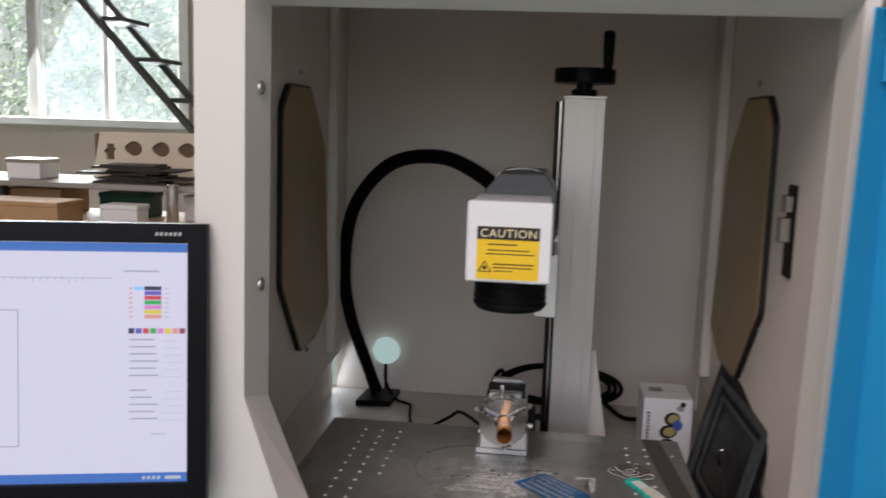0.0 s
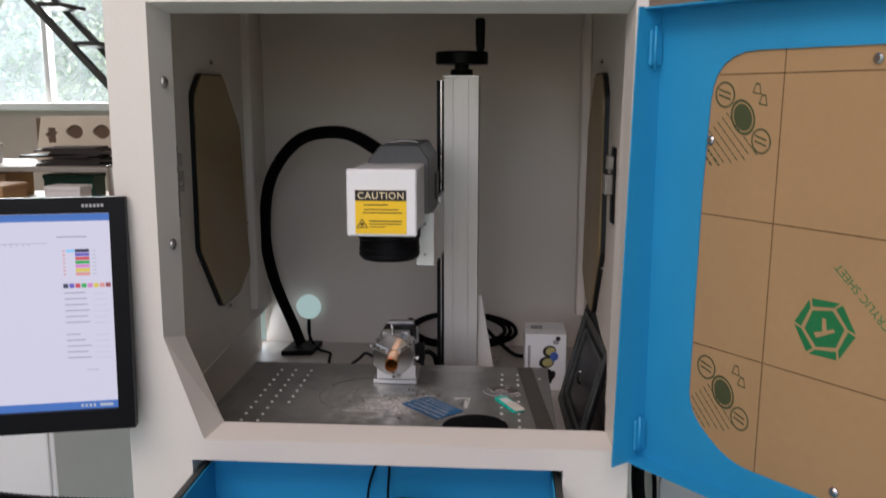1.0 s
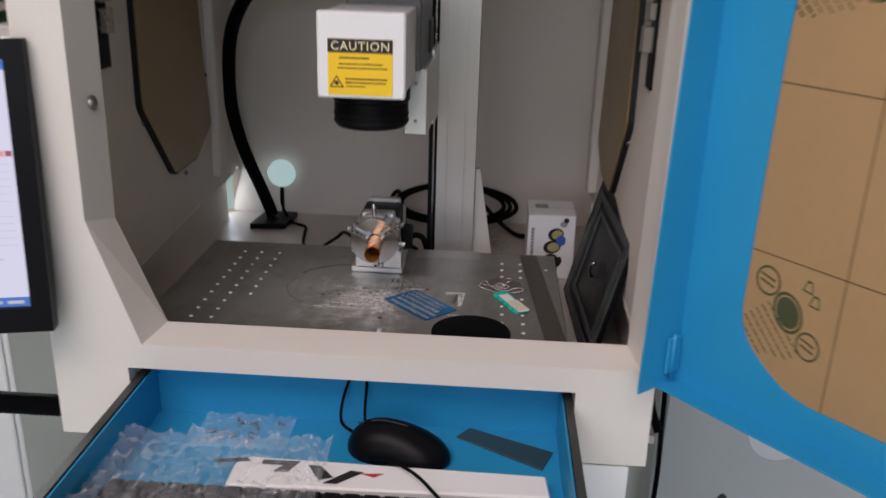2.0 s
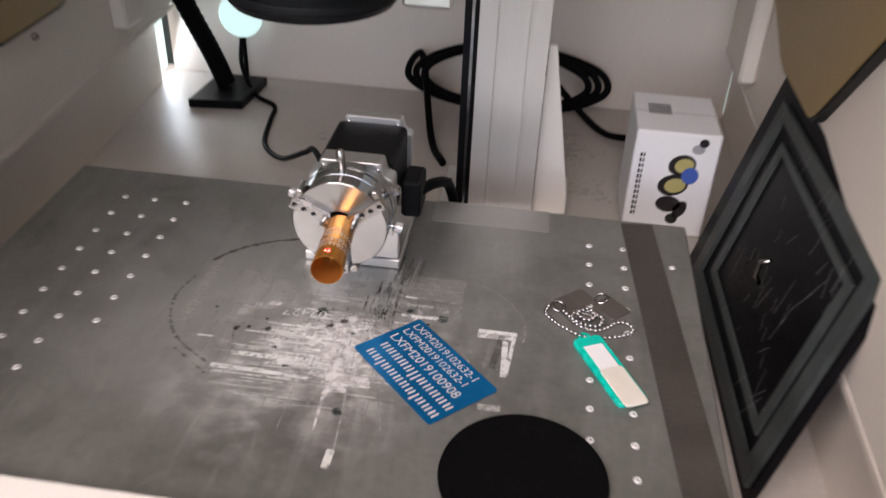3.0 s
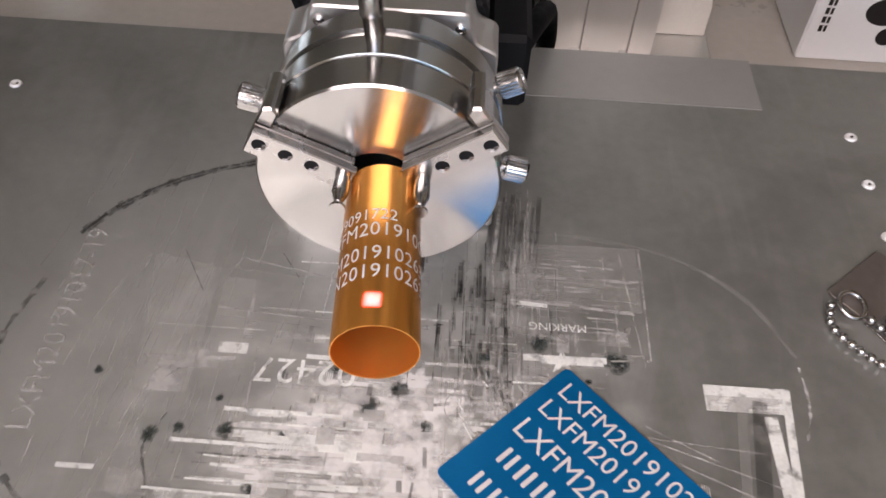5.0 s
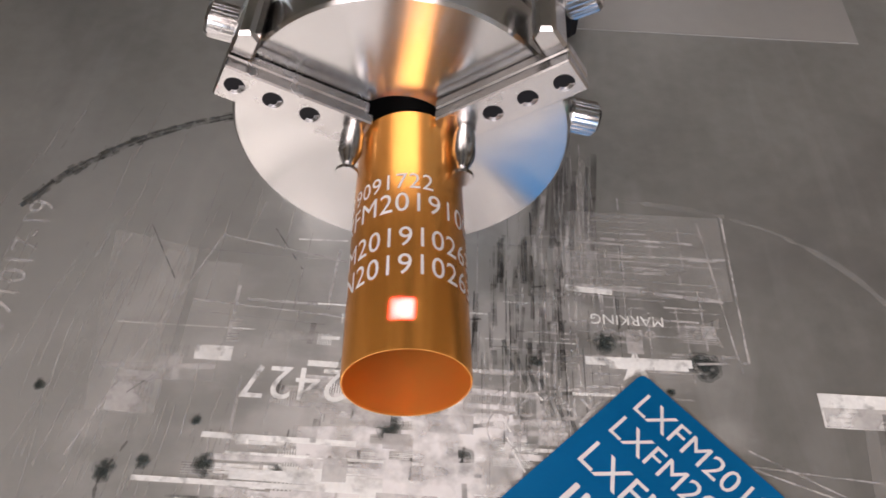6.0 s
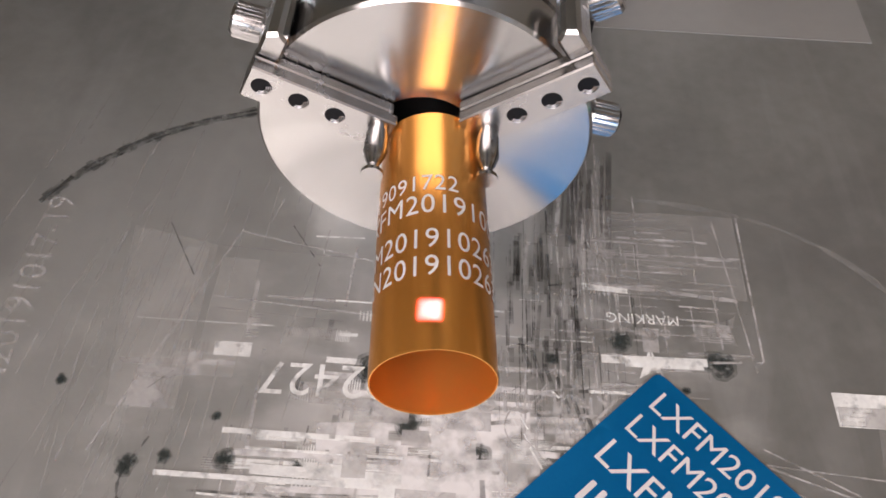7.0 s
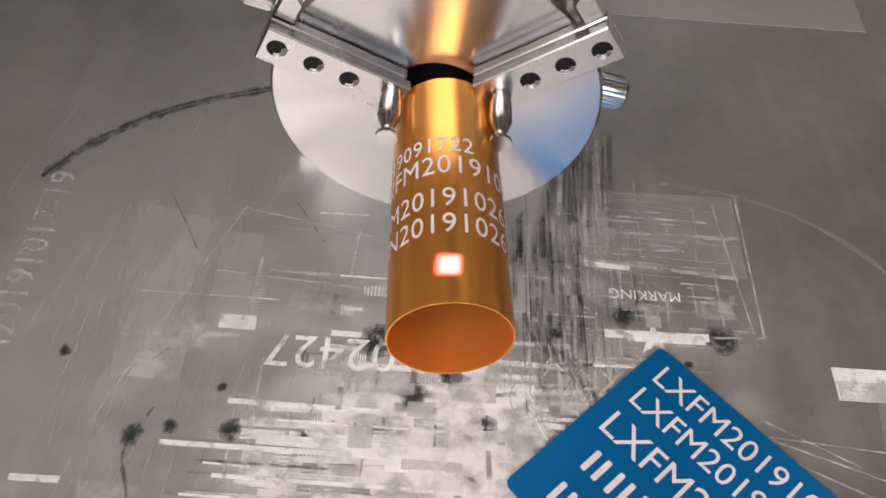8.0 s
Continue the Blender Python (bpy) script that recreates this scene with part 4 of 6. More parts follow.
# laser head, column
def column():
    t = thing("lifting_column", "aluminium profile lifting column with a black handwheel", "column", (0.09, 1.26, 0.8146))
    b = B()
    prism(b, [(0.062, 1.228), (0.078, 1.228), (0.078, 1.232), (0.084, 1.232), (0.084, 1.228), (0.106, 1.228), (0.106, 1.232), (0.111, 1.232), (0.111, 1.228), (0.124, 1.228), (0.124, 1.30), (0.062, 1.30)], "z", 0.8146, 1.405)
    part("profile", b, mat("pale anodised profile", (0.62, 0.59, 0.55), 0.38, 0.4, var=0.05, scale=8, fine=200, bump=0.04, stretch=(1, 1, 0.04)), t)
    b = B()
    box(b, 0.048, 0.0615, 1.238, 1.29, 0.83, 1.40)
    part("slide_cover", b, BLACKMATT, t)
    b = B()
    lathe(b, [(0, 0.012), (0.024, 0.012), (0.024, 0.046), (0.026, 0.048), (0.045, 0.048), (0.047, 0.046), (0.047, 0.03), (0.040, 0.028), (0.040, 0)], (0.092, 1.262, 1.405), (0, 0, 1), 32)
    wheel = part("handwheel", b, BLACK, t)
    b = B()
    lathe(b, [(0, 0.006), (0.008, 0.008), (0.055, 0.009), (0.058, 0.006), (0.058, 0)], (0.126, 1.245, 1.4518), (0, 0, 1), 16)
    part("crank_knob", b, BLACK, wheel)
    return t


column()


def laser_head():
    t = thing("laser_engraver", "white laser marking unit with a caution label and black lens", "laser", (0, 1.0, 1.13))
    b = B()
    box(b, -0.049, 0.050, 0.847, 0.862, 1.177, 1.272, 0.002)
    box(b, -0.047, 0.048, 0.862, 0.99, 1.179, 1.270, 0.002)
    part("scan_housing", b, WHITE, t)
    b = B()
    lathe(b, [(0, 0.047), (0.012, 0.047), (0.014, 0.045), (0.040, 0.045), (0.044, 0.042), (0.044, 0.03), (0.04, 0.0)], (0.001, 0.925, 1.177), (0, 0, -1), 40)
    part("lens", b, BLACK, t)
    b = B()
    prism(b, [(-0.04, 1.19), (0.055, 1.19), (0.055, 1.275), (0.04, 1.298), (-0.02, 1.298), (-0.04, 1.275)], "y", 0.99, 1.16, 0.002)
    part("laser_body", b, mat("dark grey body", (0.10, 0.10, 0.10), 0.4), t)
    b = B()
    box(b, 0.03, 0.062, 1.02, 1.19, 1.10, 1.19, 0.002)
    box(b, 0.056, 0.0618, 1.15, 1.236, 1.09, 1.2, 0.001)
    part("bracket", b, CASTALU, t)
    b = B()
    box(b, -0.0365, 0.036, 0.8462, 0.8466, 1.181, 1.243)
    lab = part("caution_label", b, YELLOW, t)
    b = B()
    box(b, -0.0365, 0.036, 0.8456, 0.8460, 1.228, 1.243)
    part("label_header", b, INK, lab)
    b = text_bm("CAUTION", 0.0135, Matrix.Translation((0, 0.8453, 1.2308)) @ Matrix.Rotation(radians(90), 4, "X"), spacing=1.12, align="CENTER")
    part("label_text", b, CREAMINK, lab)
    return t


laser_head()


# rotary chuck
CX, CZ, FACE = -0.003, 0.962, 0.980


def chuck():
    t = thing("rotary_chuck", "steel three-jaw rotary chuck with stepper motor on the work plate", "rotary axis", (0, 1.02, 0.9))
    b = B()
    lathe(b, [(0.030, 0.0102), (0.0006, 0.0102), (0, 0.0108), (0, 0.0319), (0.0006, 0.0325), (0.0110, 0.0325), (0.0113, 0.0318), (0.0122, 0.0318), (0.0125, 0.0325), (0.020, 0.0325), (0.0205, 0.0310), (0.023, 0.0310), (0.0232, 0.0325), (0.031, 0.0325), (0.032, 0.031), (0.032, 0.0102)], (0, 0, 0), (0, 1, 0), 96)
    body = part("chuck_body", b, TURNED, t, local=True)
    body.matrix_basis = t.matrix_basis.inverted() @ Matrix.Translation((CX, FACE - 0.003, CZ))
    b = B()
    lathe(b, [(0, 0.0101), (0.001, 0.0)], (CX, FACE + 0.026, CZ), (0, 1, 0), 24)
    part("bore", b, BLACKMATT, body)
    for ang in (154.5, 34.5, 274.5):
        m = Matrix.Translation((CX + (0.0024 if ang > 100 and ang < 200 else 0.0), FACE, CZ + 0.0012)) @ Matrix.Rotation(radians(-ang), 4, "Y")
        # along x: outwards; y: out of the face is negative; z: across the jaw
        b = B()
        prism(b, [(0.0095, -0.0036), (0.0375, -0.0036), (0.0375, 0.0040), (0.0105, 0.0040), (0.0095, 0.0020)], "y", -0.0085, -0.0061, 0.0003)
        prism(b, [(0.0110, -0.0032), (0.0370, -0.0032), (0.0370, 0.0034), (0.0110, 0.0034)], "y", -0.0062, -0.0056, 0.0)
        prism(b, [(0.0105, -0.0036), (0.0375, -0.0036), (0.0375, 0.0040), (0.0105, 0.0040)], "y", -0.0057, -0.0033, 0.0003)
        bmesh.ops.transform(b, matrix=m, verts=b.verts)
        jaw = part("jaw", b, STEEL, t)
        b = B()
        sg = -1 if 100 < ang < 200 else 1
        prism(b, [(0.0330, 0.0040 * sg), (0.0375, 0.0040 * sg), (0.0375, 0.0090 * sg), (0.0350, 0.0105 * sg), (0.0330, 0.0090 * sg)], "y", -0.0058, 0.009, 0.0006)
        bmesh.ops.transform(b, matrix=m, verts=b.verts)
        part("jaw_shoulder", b, STEEL, jaw)
        for x in (0.0345, 0.0275, 0.0205):
            # flat black disc in place of the shaded hole
            b = B()
            lathe(b, [(0.0, 0.0019), (0.00008, 0.0018), (0.00008, 0)], m @ Vector((x, -0.0085, 0)), (m.to_3x3() @ Vector((0, -1, 0))), 18)
            part("threaded_hole", b, BLACKMATT, jaw)
            # thread arcs modelled on one side only, as the hole's crescent highlight
            b = B()
            for k in range(3):
                run = [m @ Vector((x + (0.00165 - 0.00034 * k) * math.cos(a), -0.0087, (0.00165 - 0.00034 * k) * math.sin(a))) for a in [radians(-130 - ang + 14 * i) for i in range(11)]]
                sweep(b, run, 0.00012, 5)
            part("thread_highlight", b, STEEL, jaw)
    # gripping pins on the inner jaw ends
    for px, pz in ((-0.0113, 0.9690), (0.0090, 0.9695), (-0.0016, 0.9500)):
        b = B()
        lathe(b, [(0, 0.0017), (0.0012, 0.0017), (0.0016, 0.0021), (0.0062, 0.0022), (0.0080, 0.0016), (0.0092, 0.0011), (0.0098, 0.0011), (0.0112, 0.0021), (0.0118, 0.0020), (0.0118, 0)], (px, FACE - 0.008, pz), (0, -1, 0), 18)
        part("grip_pin", b, STEEL, t)
    # knurled clamping screws round the chuck
    for ang, y, big in ((94.5, 0.998, 1), (164, 0.996, 0), (-12, 0.994, 0), (28, 1.000, 0), (215, 1.0, 0)):
        a = radians(ang)
        w = Vector((math.cos(a), 0, math.sin(a)))
        p = Vector((CX, y, CZ)) + w * 0.0315
        b = B()
        if big:
            lathe(b, [(0, 0.0026), (0.006, 0.0026), (0.007, 0.0032), (0.013, 0.0030), (0.0145, 0.002), (0.0145, 0)], p, w, 18)
        else:
            lathe(b, [(0, 0.0016), (0.003, 0.0016), (0.003, 0.0032), (0.0036, 0.0035), (0.0092, 0.0035), (0.0098, 0.0030), (0.0098, 0.0014), (0.0085, 0.0012), (0.0085, 0)], p, w, 22)
            u = w.orthogonal().normalized()
            v = w.cross(u)
            for k in range(22):
                c = 6.283185 * k / 22
                q = p + w * 0.0038 + (u * math.cos(c) + v * math.sin(c)) * 0.0034
                lathe(b, [(0, 0.0003), (0.0052, 0.0003)], q, w, 4)
        part("knurled_screw", b, STEEL, t)
    b = B()
    prism(b, rounded([(-0.0270 + CX, 0.938), (0.0270 + CX, 0.938), (0.0270 + CX, 0.9855), (-0.0270 + CX, 0.9855)], 0.004, 3), "y", 1.028, 1.088, 0.001)
    motor = part("stepper_motor", b, BLACKMATT, t)
    for y0, y1, h in ((1.012, 1.0275, 0.992), (1.0885, 1.100, 0.990)):
        b = B()
        prism(b, rounded([(-0.0300 + CX, 0.934), (0.0300 + CX, 0.934), (0.0300 + CX, h - 0.0125), (0.0235 + CX, h - 0.0095), (0.0215 + CX, h), (-0.0215 + CX, h), (-0.0235 + CX, h - 0.0095), (-0.0300 + CX, h - 0.0125)], 0.002, 4), "y", y0, y1, 0.0006)
        fl = part("motor_flange", b, CASTALU, t)
        for x in (-0.0255, 0.0255):
            screw(fl, (CX + x, y0, h - 0.0165), (0, -1, 0), 0.0022, 0.0016)
            screw(fl, (CX + x * 0.75, y0, h - 0.005), (0, -1, 0), 0.0016, 0.0010)
    b = B()
    box(b, CX + 0.028, CX + 0.043, 1.055, 1.085, 0.925, 0.955, 0.002)
    part("cable_socket", b, BLACKMATT, motor)
    b = B()
    box(b, -0.042, 0.031, 1.020, 1.10, 0.9002, 0.908, 0.001)
    part("base_plate", b, CASTALU, t)
    b = B()
    box(b, -0.036, 0.030, 1.0205, 1.0265, 0.9085, 0.9335, 0.001)
    part("upright", b, CASTALU, t)
    return t


chuck()


# the rolled tube
T0, T1 = Vector((-0.0011, 0.9735, 0.9626)), Vector((0.0019, 0.9226, 0.9632))
TW = (T1 - T0).normalized()
TLEN = (T1 - T0).length


def tube_point(along, ang, lift=0.0):
    """A point on the tube: along from the free end, ang in degrees from the top, clockwise as the operator sees it."""
    r = 0.0104 - 0.0008 * min(1.0, along / TLEN) + lift
    c = T1 - TW * along
    right = TW.cross(Vector((0, 0, 1))).normalized() * -1
    up = right.cross(TW) * -1
    if up.z < 0:
        up = -up
    if right.x < 0:
        right = -right
    a = radians(ang)
    r += 0.00022 * math.sin(2 * a + 0.7) * (1 - min(1.0, along / TLEN))
    return c + (right * math.sin(a) + up * math.cos(a)) * r


def tube():
    t = thing("anodised_tube", "orange anodised aluminium tube gripped in the chuck, engraved with serial numbers", "tube", (0, 0.95, 0.952))
    b = B()
    n = 72
    rings = []
    for along, lift in ((TLEN, 0), (TLEN * 0.66, 0), (TLEN * 0.33, 0), (0.0004, 0), (0, -0.0001), (0, -0.0003), (0.0004, -0.0004), (TLEN * 0.5, -0.0004), (TLEN, -0.0004)):
        ring = []
        for k in range(n):
            a = 360 * k / n
            ring.append(b.verts.new(tube_point(along, a, lift)))
        rings.append(ring)
    for p, q in zip(rings, rings[1:]):
        for k in range(n):
            b.faces.new((p[k], p[(k + 1) % n], q[(k + 1) % n], q[k])).smooth = True
    bmesh.ops.recalc_face_normals(b, faces=b.faces)
    part("shell", b, COPPER, t)
    # lines of numbers that run round the tube, nearest the chuck first: text, distance from the free end, size, start angle
    for body, along, size, start in (("LXFM2019091722", 0.0318, 0.0050, -168), ("LXFM20191009", 0.0266, 0.0060, -105), ("LXFM2019102632-1", 0.0192, 0.0058, -128), ("SN2019102632-1", 0.0136, 0.0058, -92)):
        def wrap(co, along=along, start=start):
            return tube_point(along + co.y, start + math.degrees(co.x * 0.85 / 0.0098), 0.00012)
        part("engraved_line", text_bm(body, size, None, 0.0, wrap, 1.05), ENGRAVE, t)


tube()
# red pilot beam of the laser
d = bpy.data.lights.new("pilot_beam", "AREA")
d.energy, d.color, d.shape, d.size, d.spread = 0.0013, (1.0, 0.07, 0.30), "SQUARE", 0.0034, radians(0.5)
new("pilot_beam", d).matrix_world = look((0.0008, 0.9300, 1.128), (0.0008, 0.9298, 0.97))


def card():
    ct, cl, cr = Vector((0.054, 0.962)), Vector((0.017, 0.926)), Vector((0.116, 0.898))
    t = thing("metal_card", "blue anodised metal card engraved with white lettering", "card", (0.067, 0.912, 0.9))
    ex = (cr - ct).normalized()
    ey = Vector((-ex.y, ex.x))
    m = Matrix(((ex.x, ey.x, 0, cl.x + 0.0), (ex.y, ey.y, 0, cl.y + 0.0), (0, 0, 1, 0.9004), (0, 0, 0, 1)))
    b = B()
    prism(b, rounded([(0, 0), (0.086, 0), (0.086, 0.0535), (0, 0.0535)], 0.002, 3), "z", 0, 0.0007)
    bmesh.ops.transform(b, matrix=m, verts=b.verts)
    part("blank", b, CARDBLUE, t)
    for body, y, size in (("LXFM2019102632-1", 0.0445, 0.0083), ("LXFM2019102632-1", 0.0360, 0.0083), ("LXFM2019100908", 0.0255, 0.0098)):
        part("engraved_line", text_bm(body, size, m @ pose(0.004, y, 0.00078), 0.0), ENGRAVE, t)
    # two lines of plain bars in the size of their letters
    rnd = random.Random(3)
    for y, h in ((0.0152, 0.0062), (0.0044, 0.0058)):
        x = 0.0825
        while x > 0.008:
            tall = h * (1.42 if rnd.random() < 0.22 else 1.0)
            for k in range(1 if tall > h else 2):
                b = B()
                b.faces.new([b.verts.new(m @ Vector((*p, 0.00078))) for p in rounded([(x - 0.0014, y + h - tall), (x, y + h - tall), (x, y + h), (x - 0.0014, y + h)], 0.0005, 3)])
                part("engraved_bar", b, ENGRAVE, t)
                x -= 0.0031
            x -= 0.0007
    return t


card()


def carton():
    t = thing("lens_box", "small white cardboard box printed with black optics pictures", "box", (0.25, 1.28, 0.8146))
    b = B()
    box(b, 0.215, 0.294, 1.25, 1.34, 0.8147, 0.926, 0.0015)
    part("body", b, WHITE, t)
    return t


carton()


def hose():
    t = thing("laser_hose", "thick black corrugated hose arching from the floor to the laser head", "hose", (-0.28, 1.48, 0.8146))
    b = B()
    sweep(b, smooth_path([(-0.275, 1.48, 0.83), (-0.29, 1.48, 0.87), (-0.325, 1.46, 0.98), (-0.335, 1.44, 1.08), (-0.31, 1.40, 1.20), (-0.235, 1.34, 1.285), (-0.14, 1.28, 1.305), (-0.06, 1.2, 1.28), (-0.01, 1.14, 1.24)], 24), 0.0125, 14, 0.0012)
    part("corrugated_sleeve", b, RUBBER, t)
    b = B()
    prism(b, [(-0.308, 1.432), (-0.242, 1.44), (-0.235, 1.52), (-0.30, 1.52)], "z", 0.8147, 0.826, 0.001)
    part("foot_clamp", b, BLACK, t)


hose()


def pad():
    b = B()
    lathe(b, [(0, 0.0475), (0.002, 0.048), (0.004, 0.0475), (0.004, 0)], (0.135, 0.832, 0.9003), (0, 0, 1), 64)
    solo("round_pad", b, RUBBER, "round black rubber pad lying on the work plate", "pad")


pad()


def black_panel():
    t = thing("leaning_tray", "black plastic tray leaning against the cabinet side wall", "tray", (0.31, 1.05, 0.8146))
    o, ex, ez = Vector((0.277, 1.205, 0.8147)), Vector((0.010, -0.292, 0)), Vector((0.053, 0.028, 0.184))
    b = B()
    n = ex.cross(ez).normalized() * 0.006
    q = [o, o + ex, o + ex + ez, o + ez]
    vs = [b.verts.new(p) for p in q] + [b.verts.new(p + n * -1) for p in q]
    for f in ((0, 1, 2, 3), (7, 6, 5, 4), (0, 4, 5, 1), (1, 5, 6, 2), (2, 6, 7, 3), (3, 7, 4, 0)):
        b.faces.new([vs[i] for i in f])
    bmesh.ops.recalc_face_normals(b, faces=b.faces)
    part("sheet", b, BLACK, t)


black_panel()


def drawer():
    t = thing("drawer", "blue pull-out drawer full of loose parts, standing open", "drawer", (0, 0.6, 0.81))
    for name, x0, x1, y0, y1, z0, z1 in (("tray_floor", -0.226, 0.240, 0.40, 0.76, 0.812, 0.8145), ("tray_side", -0.228, -0.226, 0.40, 0.76, 0.812, 0.874),
                                         ("tray_side", 0.240, 0.242, 0.40, 0.76, 0.812, 0.874), ("tray_back", -0.228, 0.242, 0.76, 0.762, 0.812, 0.874)):
        b = B()
        box(b, x0, x1, y0, y1, z0, z1)
        part(name, b, BLUE, t)
    # rails widened and darkened to stand for shade in the gaps beside the tray
    for x in (-0.2335, 0.2475):
        b = B()
        box(b, x - 0.0045, x + 0.0042, 0.50, 0.90, 0.825, 0.876)
        part("rail_and_gap_shade", b, DARKSTEEL, t)
    b = B()
    box(b, -0.25, 0.26, 0.385, 0.40, 0.80, 0.885, 0.002)
    part("drawer_front", b, CREAM, t)


drawer()


# ---------------------------------------------------------------- things on the work plate and cabinet floor
def ruler():
    t = thing("steel_ruler", "dark worn steel ruler lying along the plate edge", "ruler", (0.225, 0.95, 0.9))
    a, c = Vector((0.2115, 1.120)), Vector((0.2400, 0.790))
    d = (c - a).normalized()
    n = Vector((-d.y, d.x)) * 0.0128
    b = B()
    prism(b, [tuple(a - n), tuple(c - n), tuple(c + n), tuple(a + n)], "z", 0.9001, 0.9013, 0.0002)
    part("blade", b, mat("dull dark steel", (0.10, 0.09, 0.08), 0.45, 0.5, var=0.2, scale=20, fine=200, bump=0.05), t)
    b = B()
    ln = (c - a).length
    for k in range(66):
        p = a + d * (0.004 + 0.005 * k)
        w = 0.006 if k % 2 == 0 else 0.0035
        for sgn in (-1, 1):
            e = n.normalized() * sgn
            q0, q1 = p + e * 0.0127, p + e * (0.0127 - w)
            b.faces.new([b.verts.new((v.x, v.y, 0.90140)) for v in (q0 - d * 0.0002, q0 + d * 0.0002, q1 + d * 0.0002, q1 - d * 0.0002)])
    tagged(part("graduation", b, ETCH_DARK, t), kind="stuff")


ruler()


def key_tag():
    t = thing("key_tag", "turquoise plastic key tag with a white paper insert", "key tag", (0.185, 0.935, 0.9))
    teal = mat("turquoise plastic", (0.0, 0.52, 0.40), 0.3, var=0.1, bump=0.03)
    a, c = Vector((0.1695, 0.9615)), Vector((0.1988, 0.9040))
    d = (c - a).normalized()
    n = Vector((-d.y, d.x))

    def shape(u0, u1, w):
        return [tuple(a + d * u0 - n * w), tuple(a + d * u1 - n * w), tuple(a + d * u1 + n * w), tuple(a + d * u0 + n * w)]
    b = B()
    prism(b, rounded(shape(0, 0.066, 0.0105), 0.004, 3), "z", 0.9002, 0.9040, 0.0006)
    part("case", b, teal, t)
    b = B()
    prism(b, shape(0.010, 0.034, 0.0068), "z", 0.9041, 0.9046)
    part("paper_insert", b, WHITE, t)
    b = B()
    prism(b, rounded(shape(0.0345, 0.070, 0.0082), 0.003, 3), "z", 0.9042, 0.9060, 0.0005)
    part("slide_cap", b, mat("cream plastic", (0.70, 0.66, 0.58), 0.4), t)
    b = B()
    lathe(b, [(0, 0.0042), (0.002, 0.0042), (0.002, 0.0024), (0, 0.0024)], tuple((a + d * -0.002).to_3d() + Vector((0, 0, 0.9005))), (0, 0, 1), 18)
    part("eyelet", b, teal, t)


key_tag()


def bead_chain():
    t = thing("bead_chain", "bright steel bead chain in loose loops on the work plate", "chain", (0.17, 0.985, 0.9))
    b = B()
    bmesh.ops.create_icosphere(b, subdivisions=2, radius=0.0016)
    for f in b.faces:
        f.smooth = True
    me = bpy.data.meshes.new("bead")
    b.to_mesh(me)
    b.free()
    me.materials.append(STEEL)
    run = smooth_path([(0.1435, 0.994, 0), (0.1420, 0.985, 0), (0.1500, 0.975, 0), (0.160, 0.968, 0), (0.170, 0.963, 0), (0.182, 0.965, 0), (0.194, 0.969, 0), (0.2020, 0.976, 0), (0.1985, 0.984, 0), (0.191, 0.983, 0), (0.184, 0.976, 0),
                       (0.176, 0.972, 0), (0.1655, 0.975, 0), (0.160, 0.983, 0), (0.1635, 0.991, 0), (0.172, 0.992, 0), (0.176, 0.985, 0), (0.170, 0.979, 0), (0.164, 0.985, 0), (0.167, 0.990, 0), (0.174, 0.988, 0), (0.181, 0.983, 0), (0.178, 0.974, 0), (0.168, 0.974, 0), (0.160, 0.979, 0), (0.153, 0.988, 0)], 40)
    last, k = None, 0
    for p in run:
        if last is None or (p - last).length > 0.0033:
            last = p
            o = new("bead", me)
            o.parent = t
            o.matrix_basis = t.matrix_basis.inverted() @ pose(p.x, p.y, 0.9017 + 0.0026 * (k > 44))
            k += 1
    b = B()
    sweep(b, [p + Vector((0, 0, 0.90135)) for p in run[::3]], 0.0004, 5)
    part("wire", b, STEEL, t)


bead_chain()


def metal_tags():
    dull = mat("grey brown metal tag", (0.17, 0.15, 0.135), 0.4, 0.6, var=0.15, scale=40, fine=300, bump=0.04)
    first = None
    for x, y, turn, ln in ((0.1610, 1.0035, 42, 0.030), (0.1880, 1.0010, -48, 0.022)):
        m = pose(x, y, 0.9002, 0, 0, turn)
        t = thing("metal_tag", "small blank grey metal tag with a split ring", "tag", m=m, group="blank tags on the work plate")
        b = B()
        prism(b, rounded([(-ln / 2, -0.009), (ln / 2, -0.009), (ln / 2, 0.009), (-ln / 2, 0.009)], 0.002, 3), "z", 0, 0.0012, 0.0002)
        part("blank", b, dull, t, local=True)
        b = B()
        run = [Vector((-ln / 2 + 0.0005 + 0.0046 * math.cos(6.283185 * k / 20), 0.0046 * math.sin(6.283185 * k / 20), 0.0024 + 0.0012 * math.sin(6.283185 * k / 20))) for k in range(21)]
        sweep(b, run, 0.0009, 8)
        part("split_ring", b, STEEL, t, local=True)


metal_tags()


